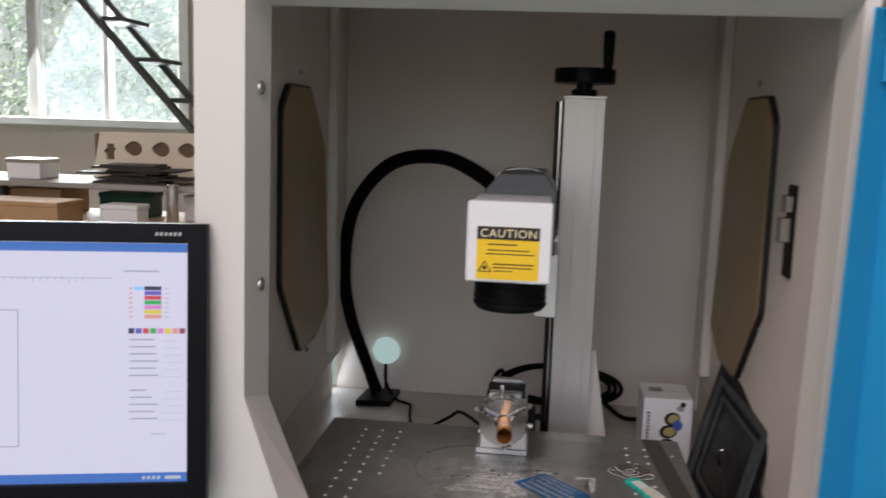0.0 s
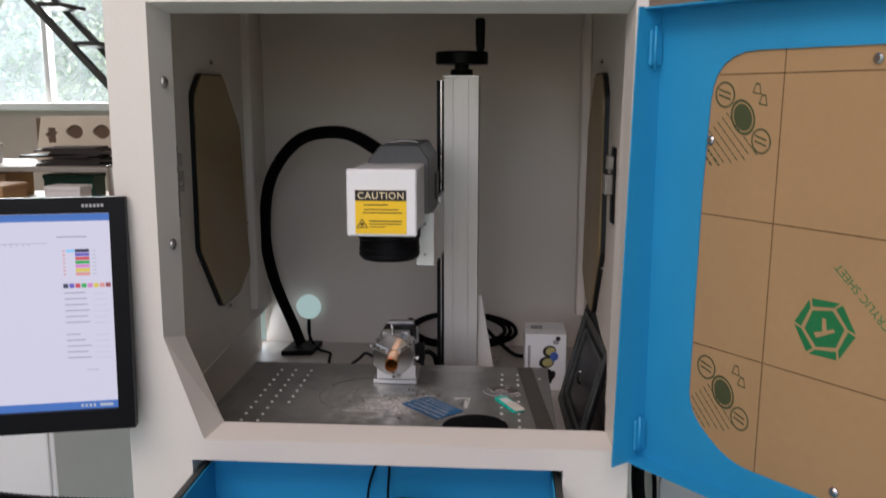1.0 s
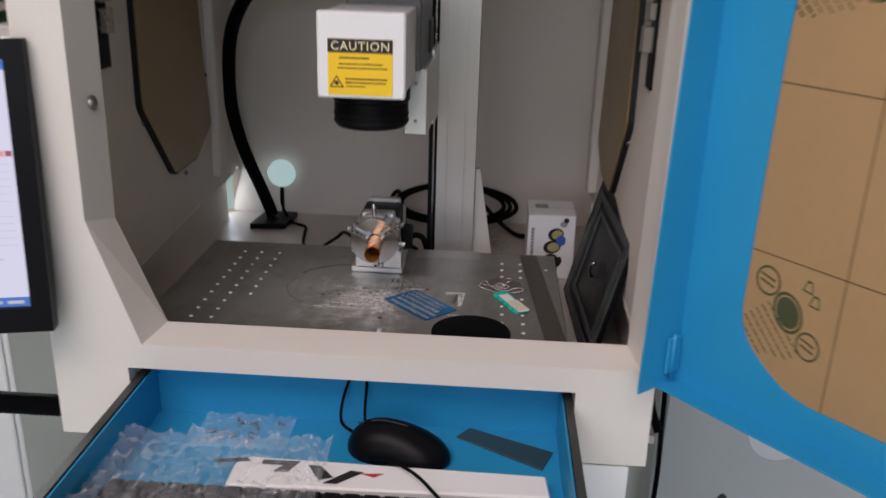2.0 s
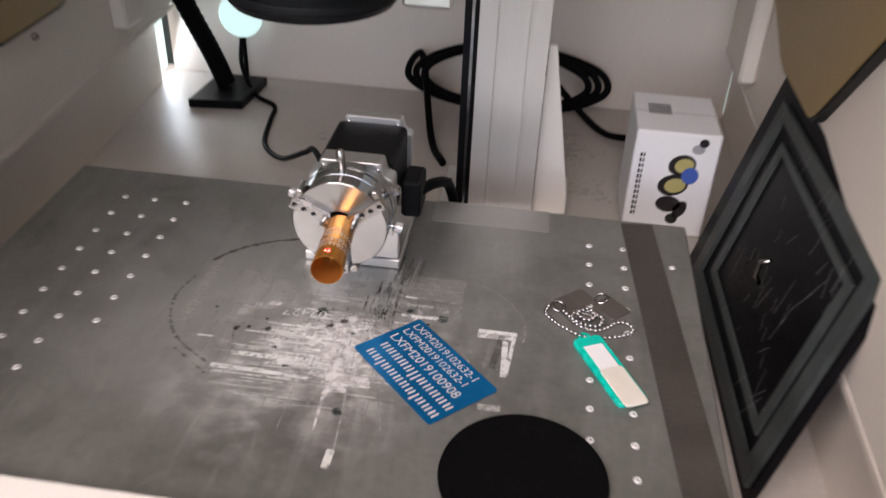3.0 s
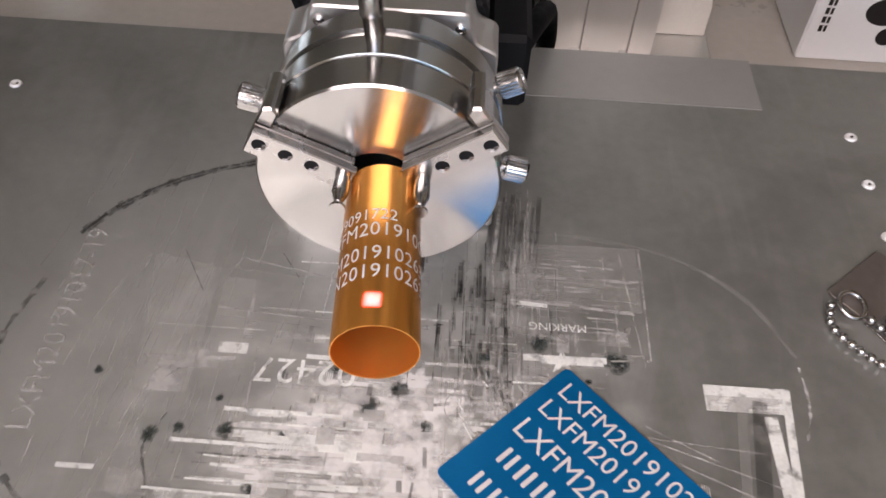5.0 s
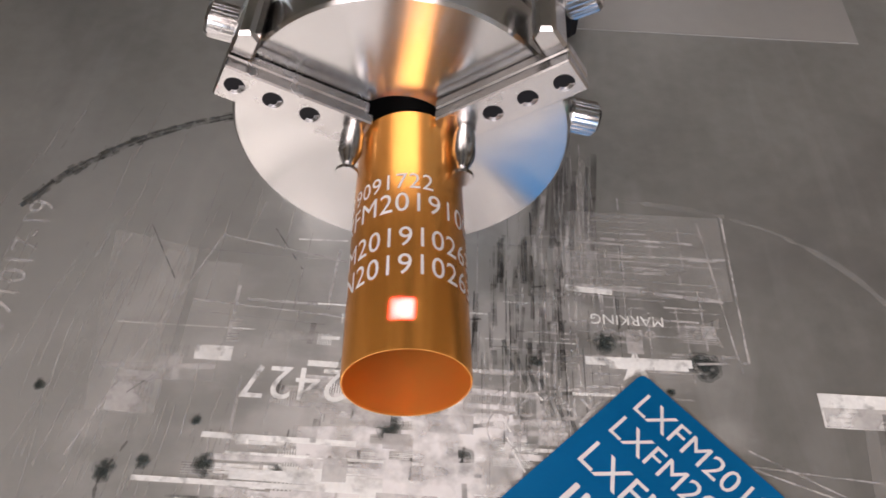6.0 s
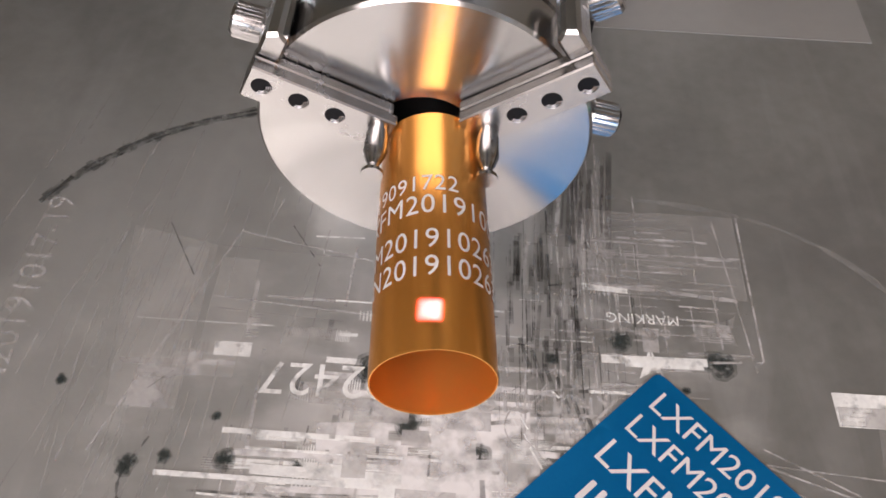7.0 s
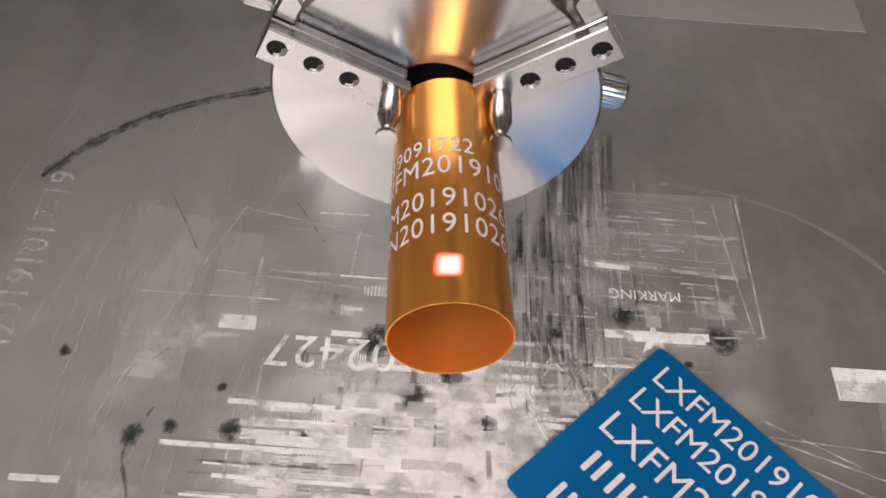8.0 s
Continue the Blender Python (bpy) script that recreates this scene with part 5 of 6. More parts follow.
def cables():
    def cable(name, label, pts, r, n=14):
        b = B()
        sweep(b, smooth_path(pts, n), r, 10)
        return solo(name, b, RUBBER, label, "cable", group="black cables in the cabinet")
    cable("motor_cable", "thin black cable running over the cabinet floor to the motor", [(-0.268, 1.528, 0.873), (-0.262, 1.505, 0.845), (-0.238, 1.478, 0.820), (-0.205, 1.452, 0.8185), (-0.197, 1.41, 0.819), (-0.185, 1.35, 0.8185), (-0.150, 1.30, 0.83), (-0.105, 1.24, 0.872), (-0.085, 1.205, 0.895), (-0.06, 1.15, 0.905), (-0.032, 1.075, 0.915)], 0.0028)
    loop = [(0.022, 1.34, 0.822), (0.0, 1.40, 0.822)]
    for k in range(26):
        a = 6.283185 * k / 9.0 + 2.6
        r = 1.0 - 0.10 * (k // 9)
        loop.append((0.078 + 0.124 * r * math.cos(a), 1.500 + 0.012 * math.sin(a) - 0.012 * (k // 9), 0.862 + 0.036 * r * math.sin(a) + 0.004 * (k // 9)))
    loop += [(0.19, 1.462, 0.826), (0.235, 1.445, 0.8215)]
    cable("coiled_cable", "thick black cable coiled against the cabinet back", loop, 0.0043, 8)
    cable("plug_cable", "short black cable with a moulded plug beside the motor", [(0.036, 1.07, 0.94), (0.045, 1.10, 0.932), (0.052, 1.135, 0.912), (0.056, 1.165, 0.87), (0.05, 1.22, 0.83), (0.035, 1.30, 0.822)], 0.0045)


cables()


def disc():
    t = thing("round_lamp", "lit pale blue round disc lamp on a short stem", "lamp", (-0.267, 1.535, 0.8146))
    b = B()
    lathe(b, [(0, 0.0), (0, 0.0265), (0.001, 0.028), (0.005, 0.028), (0.006, 0.0265), (0.006, 0.0)], (-0.267, 1.526, 0.902), (0, 1, 0.05), 40)
    part("lens_disc", b, glow("lit pale blue disc", (0.74, 1.0, 1.0), 0.27), t)
    b = B()
    sweep(b, smooth_path([(-0.267, 1.534, 0.902), (-0.268, 1.536, 0.86), (-0.268, 1.536, 0.8155)], 8), 0.003, 8)
    part("stem", b, BLACK, t)


disc()


def box_print():
    t = bpy.data.objects["lens_box"]
    gold, bluei, pale = mat("printed gold glass", (0.45, 0.40, 0.16), 0.4, bump=0), mat("printed blue glass", (0.06, 0.12, 0.42), 0.4, bump=0), mat("printed grey", (0.35, 0.35, 0.36), 0.4, bump=0)
    Y = 1.2497

    def oval(cx, cz, rx, rz, turn, y=Y):
        b = B()
        c, s2 = math.cos(radians(turn)), math.sin(radians(turn))
        b.faces.new([b.verts.new((cx + rx * math.cos(a) * c - rz * math.sin(a) * s2, y, cz + rx * math.cos(a) * s2 + rz * math.sin(a) * c)) for a in [6.283185 * k / 24 for k in range(24)]])
        return b
    for cx, cz, rx, rz, turn, m, d in ((0.262, 0.893, 0.013, 0.011, 20, INK, 0), (0.264, 0.893, 0.009, 0.0075, 20, gold, 1), (0.257, 0.871, 0.0145, 0.0115, 15, INK, 0), (0.259, 0.871, 0.010, 0.0078, 15, gold, 1), (0.271, 0.883, 0.008, 0.009, 0, bluei, 2),
                                       (0.256, 0.850, 0.012, 0.009, 0, INK, 0), (0.268, 0.845, 0.006, 0.010, -20, INK, 0), (0.274, 0.911, 0.006, 0.005, 0, pale, 0), (0.278, 0.918, 0.0045, 0.0045, 0, INK, 1), (0.262, 0.834, 0.006, 0.006, 0, INK, 0)):
        part("printed_lens", oval(cx, cz, rx, rz, turn, Y - 0.0004 * d), m, t)
    b = B()
    for k in range(12):
        z = 0.835 + 0.0058 * k
        for x0, w in ((0.2215, 0.0022), (0.2245, 0.0016)):
            b.faces.new([b.verts.new(p) for p in ((x0, Y, z), (x0 + w, Y, z), (x0 + w, Y, z + 0.0042), (x0, Y, z + 0.0042))])
    tagged(part("print_block", b, INK, t, "columns of tiny black print"), kind="stuff")
    b = B()
    for k in range(5):
        b.faces.new([b.verts.new(p) for p in ((0.228, 1.290 + 0.005 * k, 0.9264), (0.25, 1.290 + 0.005 * k, 0.9264), (0.25, 1.293 + 0.005 * k, 0.9264), (0.228, 1.293 + 0.005 * k, 0.9264))])
    tagged(part("top_print", b, mat("faded black print", (0.12, 0.12, 0.12), 0.5, bump=0), t), kind="stuff")
    b = B()
    box(b, 0.2152, 0.2938, 1.2948, 1.2956, 0.9261, 0.9263)
    part("lid_seam", b, mat("grey seam", (0.4, 0.39, 0.38), 0.6, bump=0), t)


box_print()


def panel_detail():
    t = bpy.data.objects["leaning_tray"]
    o, ex, ez = Vector((0.277, 1.205, 0.8147)), Vector((0.010, -0.292, 0)), Vector((0.053, 0.028, 0.184))
    n = ex.cross(ez).normalized()
    if n.x > 0:
        n = -n
    grey = mat("dark grey rubbed plastic", (0.040, 0.047, 0.046), 0.45, var=0.4, scale=30, fine=200, bump=0.08)

    def frame_piece(u0, u1, v0, v1, w, h, m):
        def P(u, v):
            return o + ex * u + ez * v
        outer = [P(u0, v0), P(u1, v0), P(u1, v1), P(u0, v1)]
        k = w
        inner = [P(u0 + k, v0 + k), P(u1 - k, v0 + k), P(u1 - k, v1 - k), P(u0 + k, v1 - k)]
        b = B()
        lo, li = ring_fill(b, [p + n * 0.0003 for p in outer], [p + n * 0.0003 for p in inner])
        ho, hi = ring_fill(b, [p + n * h for p in outer], [p + n * h for p in inner])
        bridge(b, lo, ho)
        bridge(b, li, hi)
        bmesh.ops.recalc_face_normals(b, faces=b.faces)
        return part("raised_frame", b, m, t)
    frame_piece(0.10, 0.985, 0.05, 0.93, 0.055, 0.004, grey)
    frame_piece(0.22, 0.90, 0.17, 0.82, 0.03, 0.003, grey)
    rnd = random.Random(8)
    b = B()
    for k in range(60):
        u, v = rnd.uniform(0.1, 0.9), rnd.uniform(0.1, 0.85)
        p = o + ex * u + ez * v + n * 0.0046
        d = (ex * rnd.uniform(-0.3, 0.3) + ez * rnd.uniform(0.3, 1)).normalized() * rnd.uniform(0.005, 0.03)
        w = n.cross(d).normalized() * 0.00018
        b.faces.new([b.verts.new(q) for q in (p - w, p + d - w, p + d + w, p + w)])
    tagged(part("scratches", b, mat("grey scratch", (0.22, 0.22, 0.22), 0.5, bump=0), t), kind="stuff")
    b = B()
    p = o + ex * 0.52 + ez * 0.42 + n * 0.001
    sweep(b, [p, p + n * 0.006 + ez * 0.03, p + n * 0.008 + ez * 0.09, p + n * 0.004 + ez * 0.12 + ex * 0.02], 0.002, 8)
    part("latch", b, STEEL, t)


panel_detail()


# ---------------------------------------------------------------- laser head details
def head_detail():
    t = bpy.data.objects["laser_engraver"]
    lab = [c for c in t.children if c.name.startswith("caution_label")][0]
    Y = 0.8458
    for x0, x1, z0, z1 in ((-0.024, 0.010, 1.2215, 1.2230), (-0.024, 0.025, 1.2150, 1.2162), (-0.026, 0.030, 1.2105, 1.2117), (-0.017, 0.030, 1.1985, 1.1999), (-0.017, 0.029, 1.1945, 1.1957), (-0.016, 0.006, 1.1905, 1.1915)):
        b = B()
        x = x0
        b.faces.new([b.verts.new(p) for p in ((x0, Y, z0), (x1, Y, z0), (x1, Y, z1), (x0, Y, z1))])
        part("label_bar", b, INK, lab)
    b = B()
    o = [(-0.0350, 1.1895), (-0.0185, 1.1895), (-0.02675, 1.2030)]
    c = (-0.02675, 1.1940)
    ring_fill(b, [(p[0], Y, p[1]) for p in o], [(c[0] + (p[0] - c[0]) * 0.76, Y, c[1] + (p[1] - c[1]) * 0.76) for p in o])
    for k in range(8):
        a = 6.283185 * k / 8
        d = Vector((math.cos(a), 0, math.sin(a)))
        w = Vector((-d.z, 0, d.x)) * 0.0005
        q = Vector((c[0], Y, c[1] + 0.0005))
        b.faces.new([b.verts.new(p) for p in (q - w, q + d * 0.003 - w, q + d * 0.003 + w, q + w)])
    part("warning_triangle", b, INK, lab)
    b = B()
    for z in (1.150, 1.142):
        lathe(b, [(0, 0.0452), (0.0008, 0.0458), (0.003, 0.0458), (0.0038, 0.0452)], (0.001, 0.925, z), (0, 0, -1), 40)
    part("lens_grip_ring", b, BLACKMATT, t)
    b = B()
    sweep(b, smooth_path([(-0.036, 1.06, 1.275), (-0.024, 1.06, 1.2945), (0.0, 1.06, 1.3005), (0.026, 1.06, 1.2995), (0.045, 1.06, 1.288), (0.052, 1.06, 1.272)], 8), 0.0012, 6)
    part("body_edge_trim", b, ALU, t)
    b = B()
    box(b, 0.020, 0.058, 1.10, 1.16, 1.20, 1.245, 0.002)
    part("side_terminal", b, DARKSTEEL, t)
    for z in (1.12, 1.17):
        screw(t, (0.046, 1.0195, z), (0, -1, 0), 0.0025, 0.002)


head_detail()


def column_detail():
    t = bpy.data.objects["lifting_column"]
    b = B()
    box(b, 0.060, 0.126, 1.226, 1.302, 1.4052, 1.409, 0.0008)
    part("end_cap", b, CASTALU, t)
    b = B()
    prism(b, [(0.1245, 0.8262), (0.158, 0.8262), (0.158, 0.845), (0.132, 1.00), (0.1245, 1.00)], "y", 1.250, 1.256, 0.0006)
    part("foot_gusset", b, CREAM, t)
    b = B()
    prism(b, [(0.055, 1.2335), (0.0575, 1.2335), (0.0575, 1.2375), (0.055, 1.2375)], "z", 0.83, 1.40)
    part("guide_rail", b, STEEL, t)
    b = B()
    box(b, 0.03, 0.16, 1.20, 1.33, 0.8147, 0.826, 0.001)
    part("foot_plate", b, CASTALU, t)
    b = B()
    lathe(b, [(0, 0.019), (0.003, 0.021), (0.010, 0.020), (0.012, 0.013), (0.020, 0.013)], (0.092, 1.262, 1.4095), (0, 0, 1), 20)
    part("wheel_hub", b, BLACK, t)


column_detail()


# ---------------------------------------------------------------- drawer contents
def mouse():
    t = thing("computer_mouse", "black wired computer mouse lying in the blue drawer", "mouse", m=pose(0.064, 0.697, 0.8146, 0, 0, -14))
    b = B()
    bmesh.ops.create_uvsphere(b, u_segments=28, v_segments=16, radius=1)
    for v in b.verts:
        x, y, z = v.co
        w = 0.031 * (1 - 0.12 * math.cos(3 * x)) 
        z2 = max(z, -0.05)
        v.co = (x * 0.059, y * w * 1.12, 0.0005 + (z2 + 0.05) * 0.036 * (1 - 0.18 * x))
    for f in b.faces:
        f.smooth = True
    body = part("shell", b, BLACK, t, local=True)
    b = B()
    lathe(b, [(0, 0.006), (0.001, 0.0072), (0.005, 0.0072), (0.006, 0.006)], (-0.034, -0.003, 0.0285), (0, 1, 0), 18)
    part("scroll_wheel", b, RUBBER, body, local=True)
    b = B()
    sweep(b, smooth_path([(-0.048, 0.0, 0.0300), (-0.02, 0.0, 0.0385), (0.01, 0.0, 0.0380)], 6), 0.0006, 6)
    part("button_seam", b, DARKSTEEL, body, local=True)
    b = B()
    sweep(b, smooth_path([(0.012, 0.712, 0.829), (-0.004, 0.725, 0.834), (-0.006, 0.745, 0.85), (0.002, 0.757, 0.876), (0.008, 0.763, 0.884), (0.016, 0.764, 0.884), (0.020, 0.757, 0.872), (0.020, 0.742, 0.845), (0.022, 0.728, 0.832)], 10), 0.0018, 8)
    part("mouse_cable", b, RUBBER, t)
    b = B()
    sweep(b, smooth_path([(0.035, 0.672, 0.822), (0.06, 0.648, 0.838), (0.09, 0.62, 0.842), (0.12, 0.58, 0.840)], 10), 0.0018, 8)
    part("cable_tail", b, RUBBER, t)


mouse()


def drawer_things():
    b = B()
    prism(b, [(0.125, 0.737), (0.140, 0.757), (0.234, 0.716), (0.220, 0.681)], "z", 0.8147, 0.8168, 0.0004)
    solo("dark_plate", b, mat("dark slate plate", (0.03, 0.06, 0.075), 0.45, var=0.2, bump=0.05), "dark slate coloured thin plate lying in the drawer", "plate")
    t = thing("printed_package", "white printed package with bold black shapes in the drawer", "package", (0.07, 0.63, 0.8146))
    b = B()
    prism(b, [(-0.10, 0.638), (-0.088, 0.651), (0.222, 0.647), (0.225, 0.610), (-0.10, 0.600)], "z", 0.8147, 0.832, 0.002)
    part("pack", b, WHITE, t)
    red = mat("red print", (0.5, 0.03, 0.03), 0.5, bump=0)
    for pts, m in (([(-0.088, 0.655), (-0.06, 0.662), (-0.055, 0.656), (-0.083, 0.649)], INK), ([(-0.045, 0.660), (-0.012, 0.661), (-0.020, 0.640), (-0.033, 0.640), (-0.026, 0.652), (-0.045, 0.652)], INK),
                   ([(-0.005, 0.655), (0.006, 0.655), (0.020, 0.636), (0.008, 0.630)], INK), ([(0.012, 0.625), (0.024, 0.625), (0.045, 0.648), (0.033, 0.650)], INK), ([(0.042, 0.645), (0.062, 0.648), (0.054, 0.640)], red)):
        b = B()
        b.faces.new([b.verts.new((x * 1.2 - 0.018, y - 0.015, 0.8325)) for x, y in pts])
        part("printed_shape", b, m, t)
    # keyboard
    t = thing("keyboard", "black computer keyboard in a clear bag in the drawer", "keyboard", (0.0, 0.54, 0.8146))
    b = B()
    box(b, -0.215, 0.225, 0.44, 0.592, 0.8147, 0.836, 0.004, 2)
    part("case", b, BLACK, t)
    b = B()
    box(b, -0.008, 0.008, -0.008, 0.008, 0, 0.006, 0.0015)
    me = bpy.data.meshes.new("key")
    b.to_mesh(me)
    b.free()
    me.materials.append(BLACKMATT)
    for r in range(6):
        for c in range(22):
            o = new("key", me)
            o.parent = t
            o.matrix_basis = t.matrix_basis.inverted() @ pose(-0.2 + 0.0193 * c + 0.003 * (r % 3), 0.576 - 0.0205 * r, 0.8362)
    # plastic bag
    film = mat("clear plastic film", (0.85, 0.88, 0.90), 0.07, var=0.02, bump=0.0, rvar=0.03, alpha=0.13, spec=1.0)
    rnd = random.Random(21)
    for name, x0, x1, y0, y1, zz, amp, lab in (("plastic_bag", -0.222, 0.0, 0.50, 0.662, 0.846, 0.016, "crumpled clear plastic bag lying over the keyboard"), ("screw_bag", -0.165, -0.06, 0.682, 0.752, 0.819, 0.005, "small clear plastic bag of loose screws")):
        b = B()
        nx, ny = 64, 40
        g = [[b.verts.new((x0 + (x1 - x0) * i / nx, y0 + (y1 - y0) * j / ny + 0.006 * noise.noise(Vector((i * 0.3, 2.0, zz))),
                           zz + amp * (1.3 * abs(noise.noise(Vector((i * 0.17, j * 0.21, zz * 9)))) + 0.9 * abs(noise.noise(Vector((i * 0.45 + j * 0.2, j * 0.4, 3.0)))) + 0.25 * rnd.random() - 0.25) * (1 if 0 < j < ny else 0.4))) for j in range(ny + 1)] for i in range(nx + 1)]
        for i in range(nx):
            for j in range(ny):
                b.faces.new((g[i][j], g[i + 1][j], g[i + 1][j + 1], g[i][j + 1])).smooth = False
        o = solo(name, b, film, lab, "bag")
        o.visible_shadow = False
    for k in range(14):
        x, y = -0.125 + rnd.gauss(0, 0.017) + 0.0012 * k, 0.700 + 0.0035 * k + rnd.gauss(0, 0.004)
        b = B()
        a = rnd.uniform(0, 6.28)
        lathe(b, [(0, 0), (0, 0.0022), (0.0012, 0.0024), (0.0016, 0.0012), (0.009, 0.0011), (0.010, 0.0)], (x, y, 0.8172), (math.cos(a), math.sin(a), 0.0), 8)
        solo("loose_screw", b, STEEL, "small loose steel screw in the drawer", "screw", group="screws in the drawer")


drawer_things()


# ---------------------------------------------------------------- monitor picture
def monitor_detail():
    t = MONITOR
    X0, X1, Z0, Z1 = -0.419, -0.021, -0.122, 0.128
    scr = [c for c in t.children if c.name.startswith("screen")][0]

    def patch(name, x0, x1, z0, z1, m, d=0.0):
        b = B()
        b.faces.new([b.verts.new(p) for p in ((x0, 0.0054 - d, z0), (x1, 0.0054 - d, z0), (x1, 0.0054 - d, z1), (x0, 0.0054 - d, z1))])
        part(name, b, m, scr, local=True)
    lit = {n: glow("lit " + n, c, 0.50) for n, c in (("blue", (0.04, 0.16, 0.55)), ("grey", (0.35, 0.36, 0.45)), ("dark", (0.02, 0.02, 0.08)), ("violet", (0.12, 0.09, 0.55)), ("red", (0.62, 0.05, 0.08)), ("green", (0.01, 0.42, 0.08)), ("pink", (0.7, 0.22, 0.62)), ("yellow", (0.75, 0.6, 0.05)), ("rose", (0.75, 0.32, 0.30)), ("brown", (0.32, 0.05, 0.08)), ("pale", (0.50, 0.52, 0.62)))}
    patch("title_bar", X0, X1, Z1 - 0.009, Z1, lit["blue"])
    patch("task_bar", X0, X1, Z0, Z0 + 0.010, lit["blue"])
    patch("clock_bar", X1 - 0.022, X1 - 0.006, Z0 + 0.003, Z0 + 0.0065, lit["pale"], 0.0003)
    for k in range(4):
        patch("tray_icon", X1 - 0.045 + k * 0.005, X1 - 0.042 + k * 0.005, Z0 + 0.003, Z0 + 0.0065, lit["pale"], 0.0003)
    patch("ruler_line", X0, X1 - 0.075, 0.0915, 0.0922, lit["grey"])
    for k in range(44):
        patch("ruler_tick", X0 + 0.007 * k, X0 + 0.007 * k + 0.0006, 0.0885 if k % 5 else 0.0865, 0.0912, lit["grey"])
    patch("panel_title", X1 - 0.064, X1 - 0.028, 0.0985, 0.1000, lit["grey"])
    for k, c in enumerate(("dark", "violet", "red", "green", "pink", "yellow", "rose")):
        patch("colour_swatch", X1 - 0.043, X1 - 0.026, 0.0795 - k * 0.0049, 0.0836 - k * 0.0049, lit[c])
        patch("row_mark", X1 - 0.058, X1 - 0.055, 0.0805 - k * 0.0049, 0.0822 - k * 0.0049, lit["rose"])
        patch("row_text", X1 - 0.023, X1 - 0.018, 0.0805 - k * 0.0049, 0.0818 - k * 0.0049, lit["pale"])
    patch("row_select", X1 - 0.0535, X1 - 0.0435, 0.0797, 0.0832, glow("lit sky", (0.18, 0.45, 0.75), 0.7))
    for k, c in enumerate(("dark", "violet", "red", "green", "pink", "yellow", "rose", "brown")):
        patch("swatch", X1 - 0.0590 + k * 0.0073, X1 - 0.0530 + k * 0.0073, 0.0345, 0.0400, lit[c])
    rnd = random.Random(5)
    for k in range(11):
        z = 0.0275 - 0.0075 * k - (0.008 if k > 5 else 0)
        w = rnd.uniform(0.016, 0.030)
        patch("setting_text", X1 - 0.058, X1 - 0.058 + w, z, z + 0.0014, lit["grey"])
        patch("setting_box", X1 - 0.024, X1 - 0.006, z - 0.0012, z - 0.0007, lit["pale"])
    patch("button_text", X1 - 0.036, X1 - 0.021, -0.072, -0.0705, lit["pale"])
    for x0, x1, z0, z1 in ((-0.30, -0.188, 0.058, 0.059), (-0.189, -0.188, -0.083, 0.059), (-0.30, -0.188, -0.083, -0.082)):
        patch("work_field_edge", x0, x1, z0, z1, lit["grey"])
    b = B()
    for k in range(6):
        box(b, -0.052 + 0.0046 * k, -0.0492 + 0.0046 * k, -0.0004, 0.0, 0.1365, 0.1400)
    tagged(part("model_mark", b, mat("pale print", (0.45, 0.45, 0.45), 0.5, bump=0), t, local=True), kind="stuff")
    b = B()
    box(b, -0.28, -0.16, 0.0502, 0.075, -0.06, 0.06, 0.004)
    part("mount", b, BLACK, t, local=True)
    b = B()
    sweep(b, [t.matrix_basis @ Vector((-0.22, 0.07, 0)), Vector((-0.45, 0.83, 1.09)), Vector((-0.40, 0.90, 1.09)), Vector((-0.332, 0.93, 1.09))], 0.014, 12)
    part("support_arm", b, DARKSTEEL, t)


monitor_detail()


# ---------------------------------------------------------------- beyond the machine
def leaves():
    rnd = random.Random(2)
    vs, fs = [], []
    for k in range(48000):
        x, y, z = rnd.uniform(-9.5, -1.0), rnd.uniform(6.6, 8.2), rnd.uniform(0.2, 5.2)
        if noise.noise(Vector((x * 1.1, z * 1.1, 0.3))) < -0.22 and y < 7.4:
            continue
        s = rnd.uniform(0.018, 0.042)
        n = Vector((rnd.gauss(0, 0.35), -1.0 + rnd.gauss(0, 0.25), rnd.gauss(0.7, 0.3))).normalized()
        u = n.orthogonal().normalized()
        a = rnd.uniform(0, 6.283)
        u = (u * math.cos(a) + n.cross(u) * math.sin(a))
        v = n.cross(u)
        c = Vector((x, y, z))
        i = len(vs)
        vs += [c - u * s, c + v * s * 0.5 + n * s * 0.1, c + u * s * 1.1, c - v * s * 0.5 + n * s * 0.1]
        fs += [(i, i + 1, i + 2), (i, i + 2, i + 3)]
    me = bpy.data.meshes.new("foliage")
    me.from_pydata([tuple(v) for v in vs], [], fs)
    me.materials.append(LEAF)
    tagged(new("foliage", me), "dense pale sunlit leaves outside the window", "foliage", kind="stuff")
    b = B()
    box(b, -40, 40, 5.42, 80, -0.3, -0.15)
    solo("ground", b, mat("pale yard ground", (0.35, 0.34, 0.30), 0.9, scale=0.8, fine=20), "pale open yard outside the workshop", "ground", kind="structure")
    # added white board whose brightness fills the gaps between the leaves
    b = B()
    box(b, -12, 2, 8.6, 8.8, -0.15, 5.5)
    solo("backdrop", b, mat("pale backdrop", (0.80, 0.82, 0.82), 0.9, scale=0.6, fine=12), "plain pale backdrop added behind the leaves for outdoor brightness", "wall", kind="structure")


leaves()


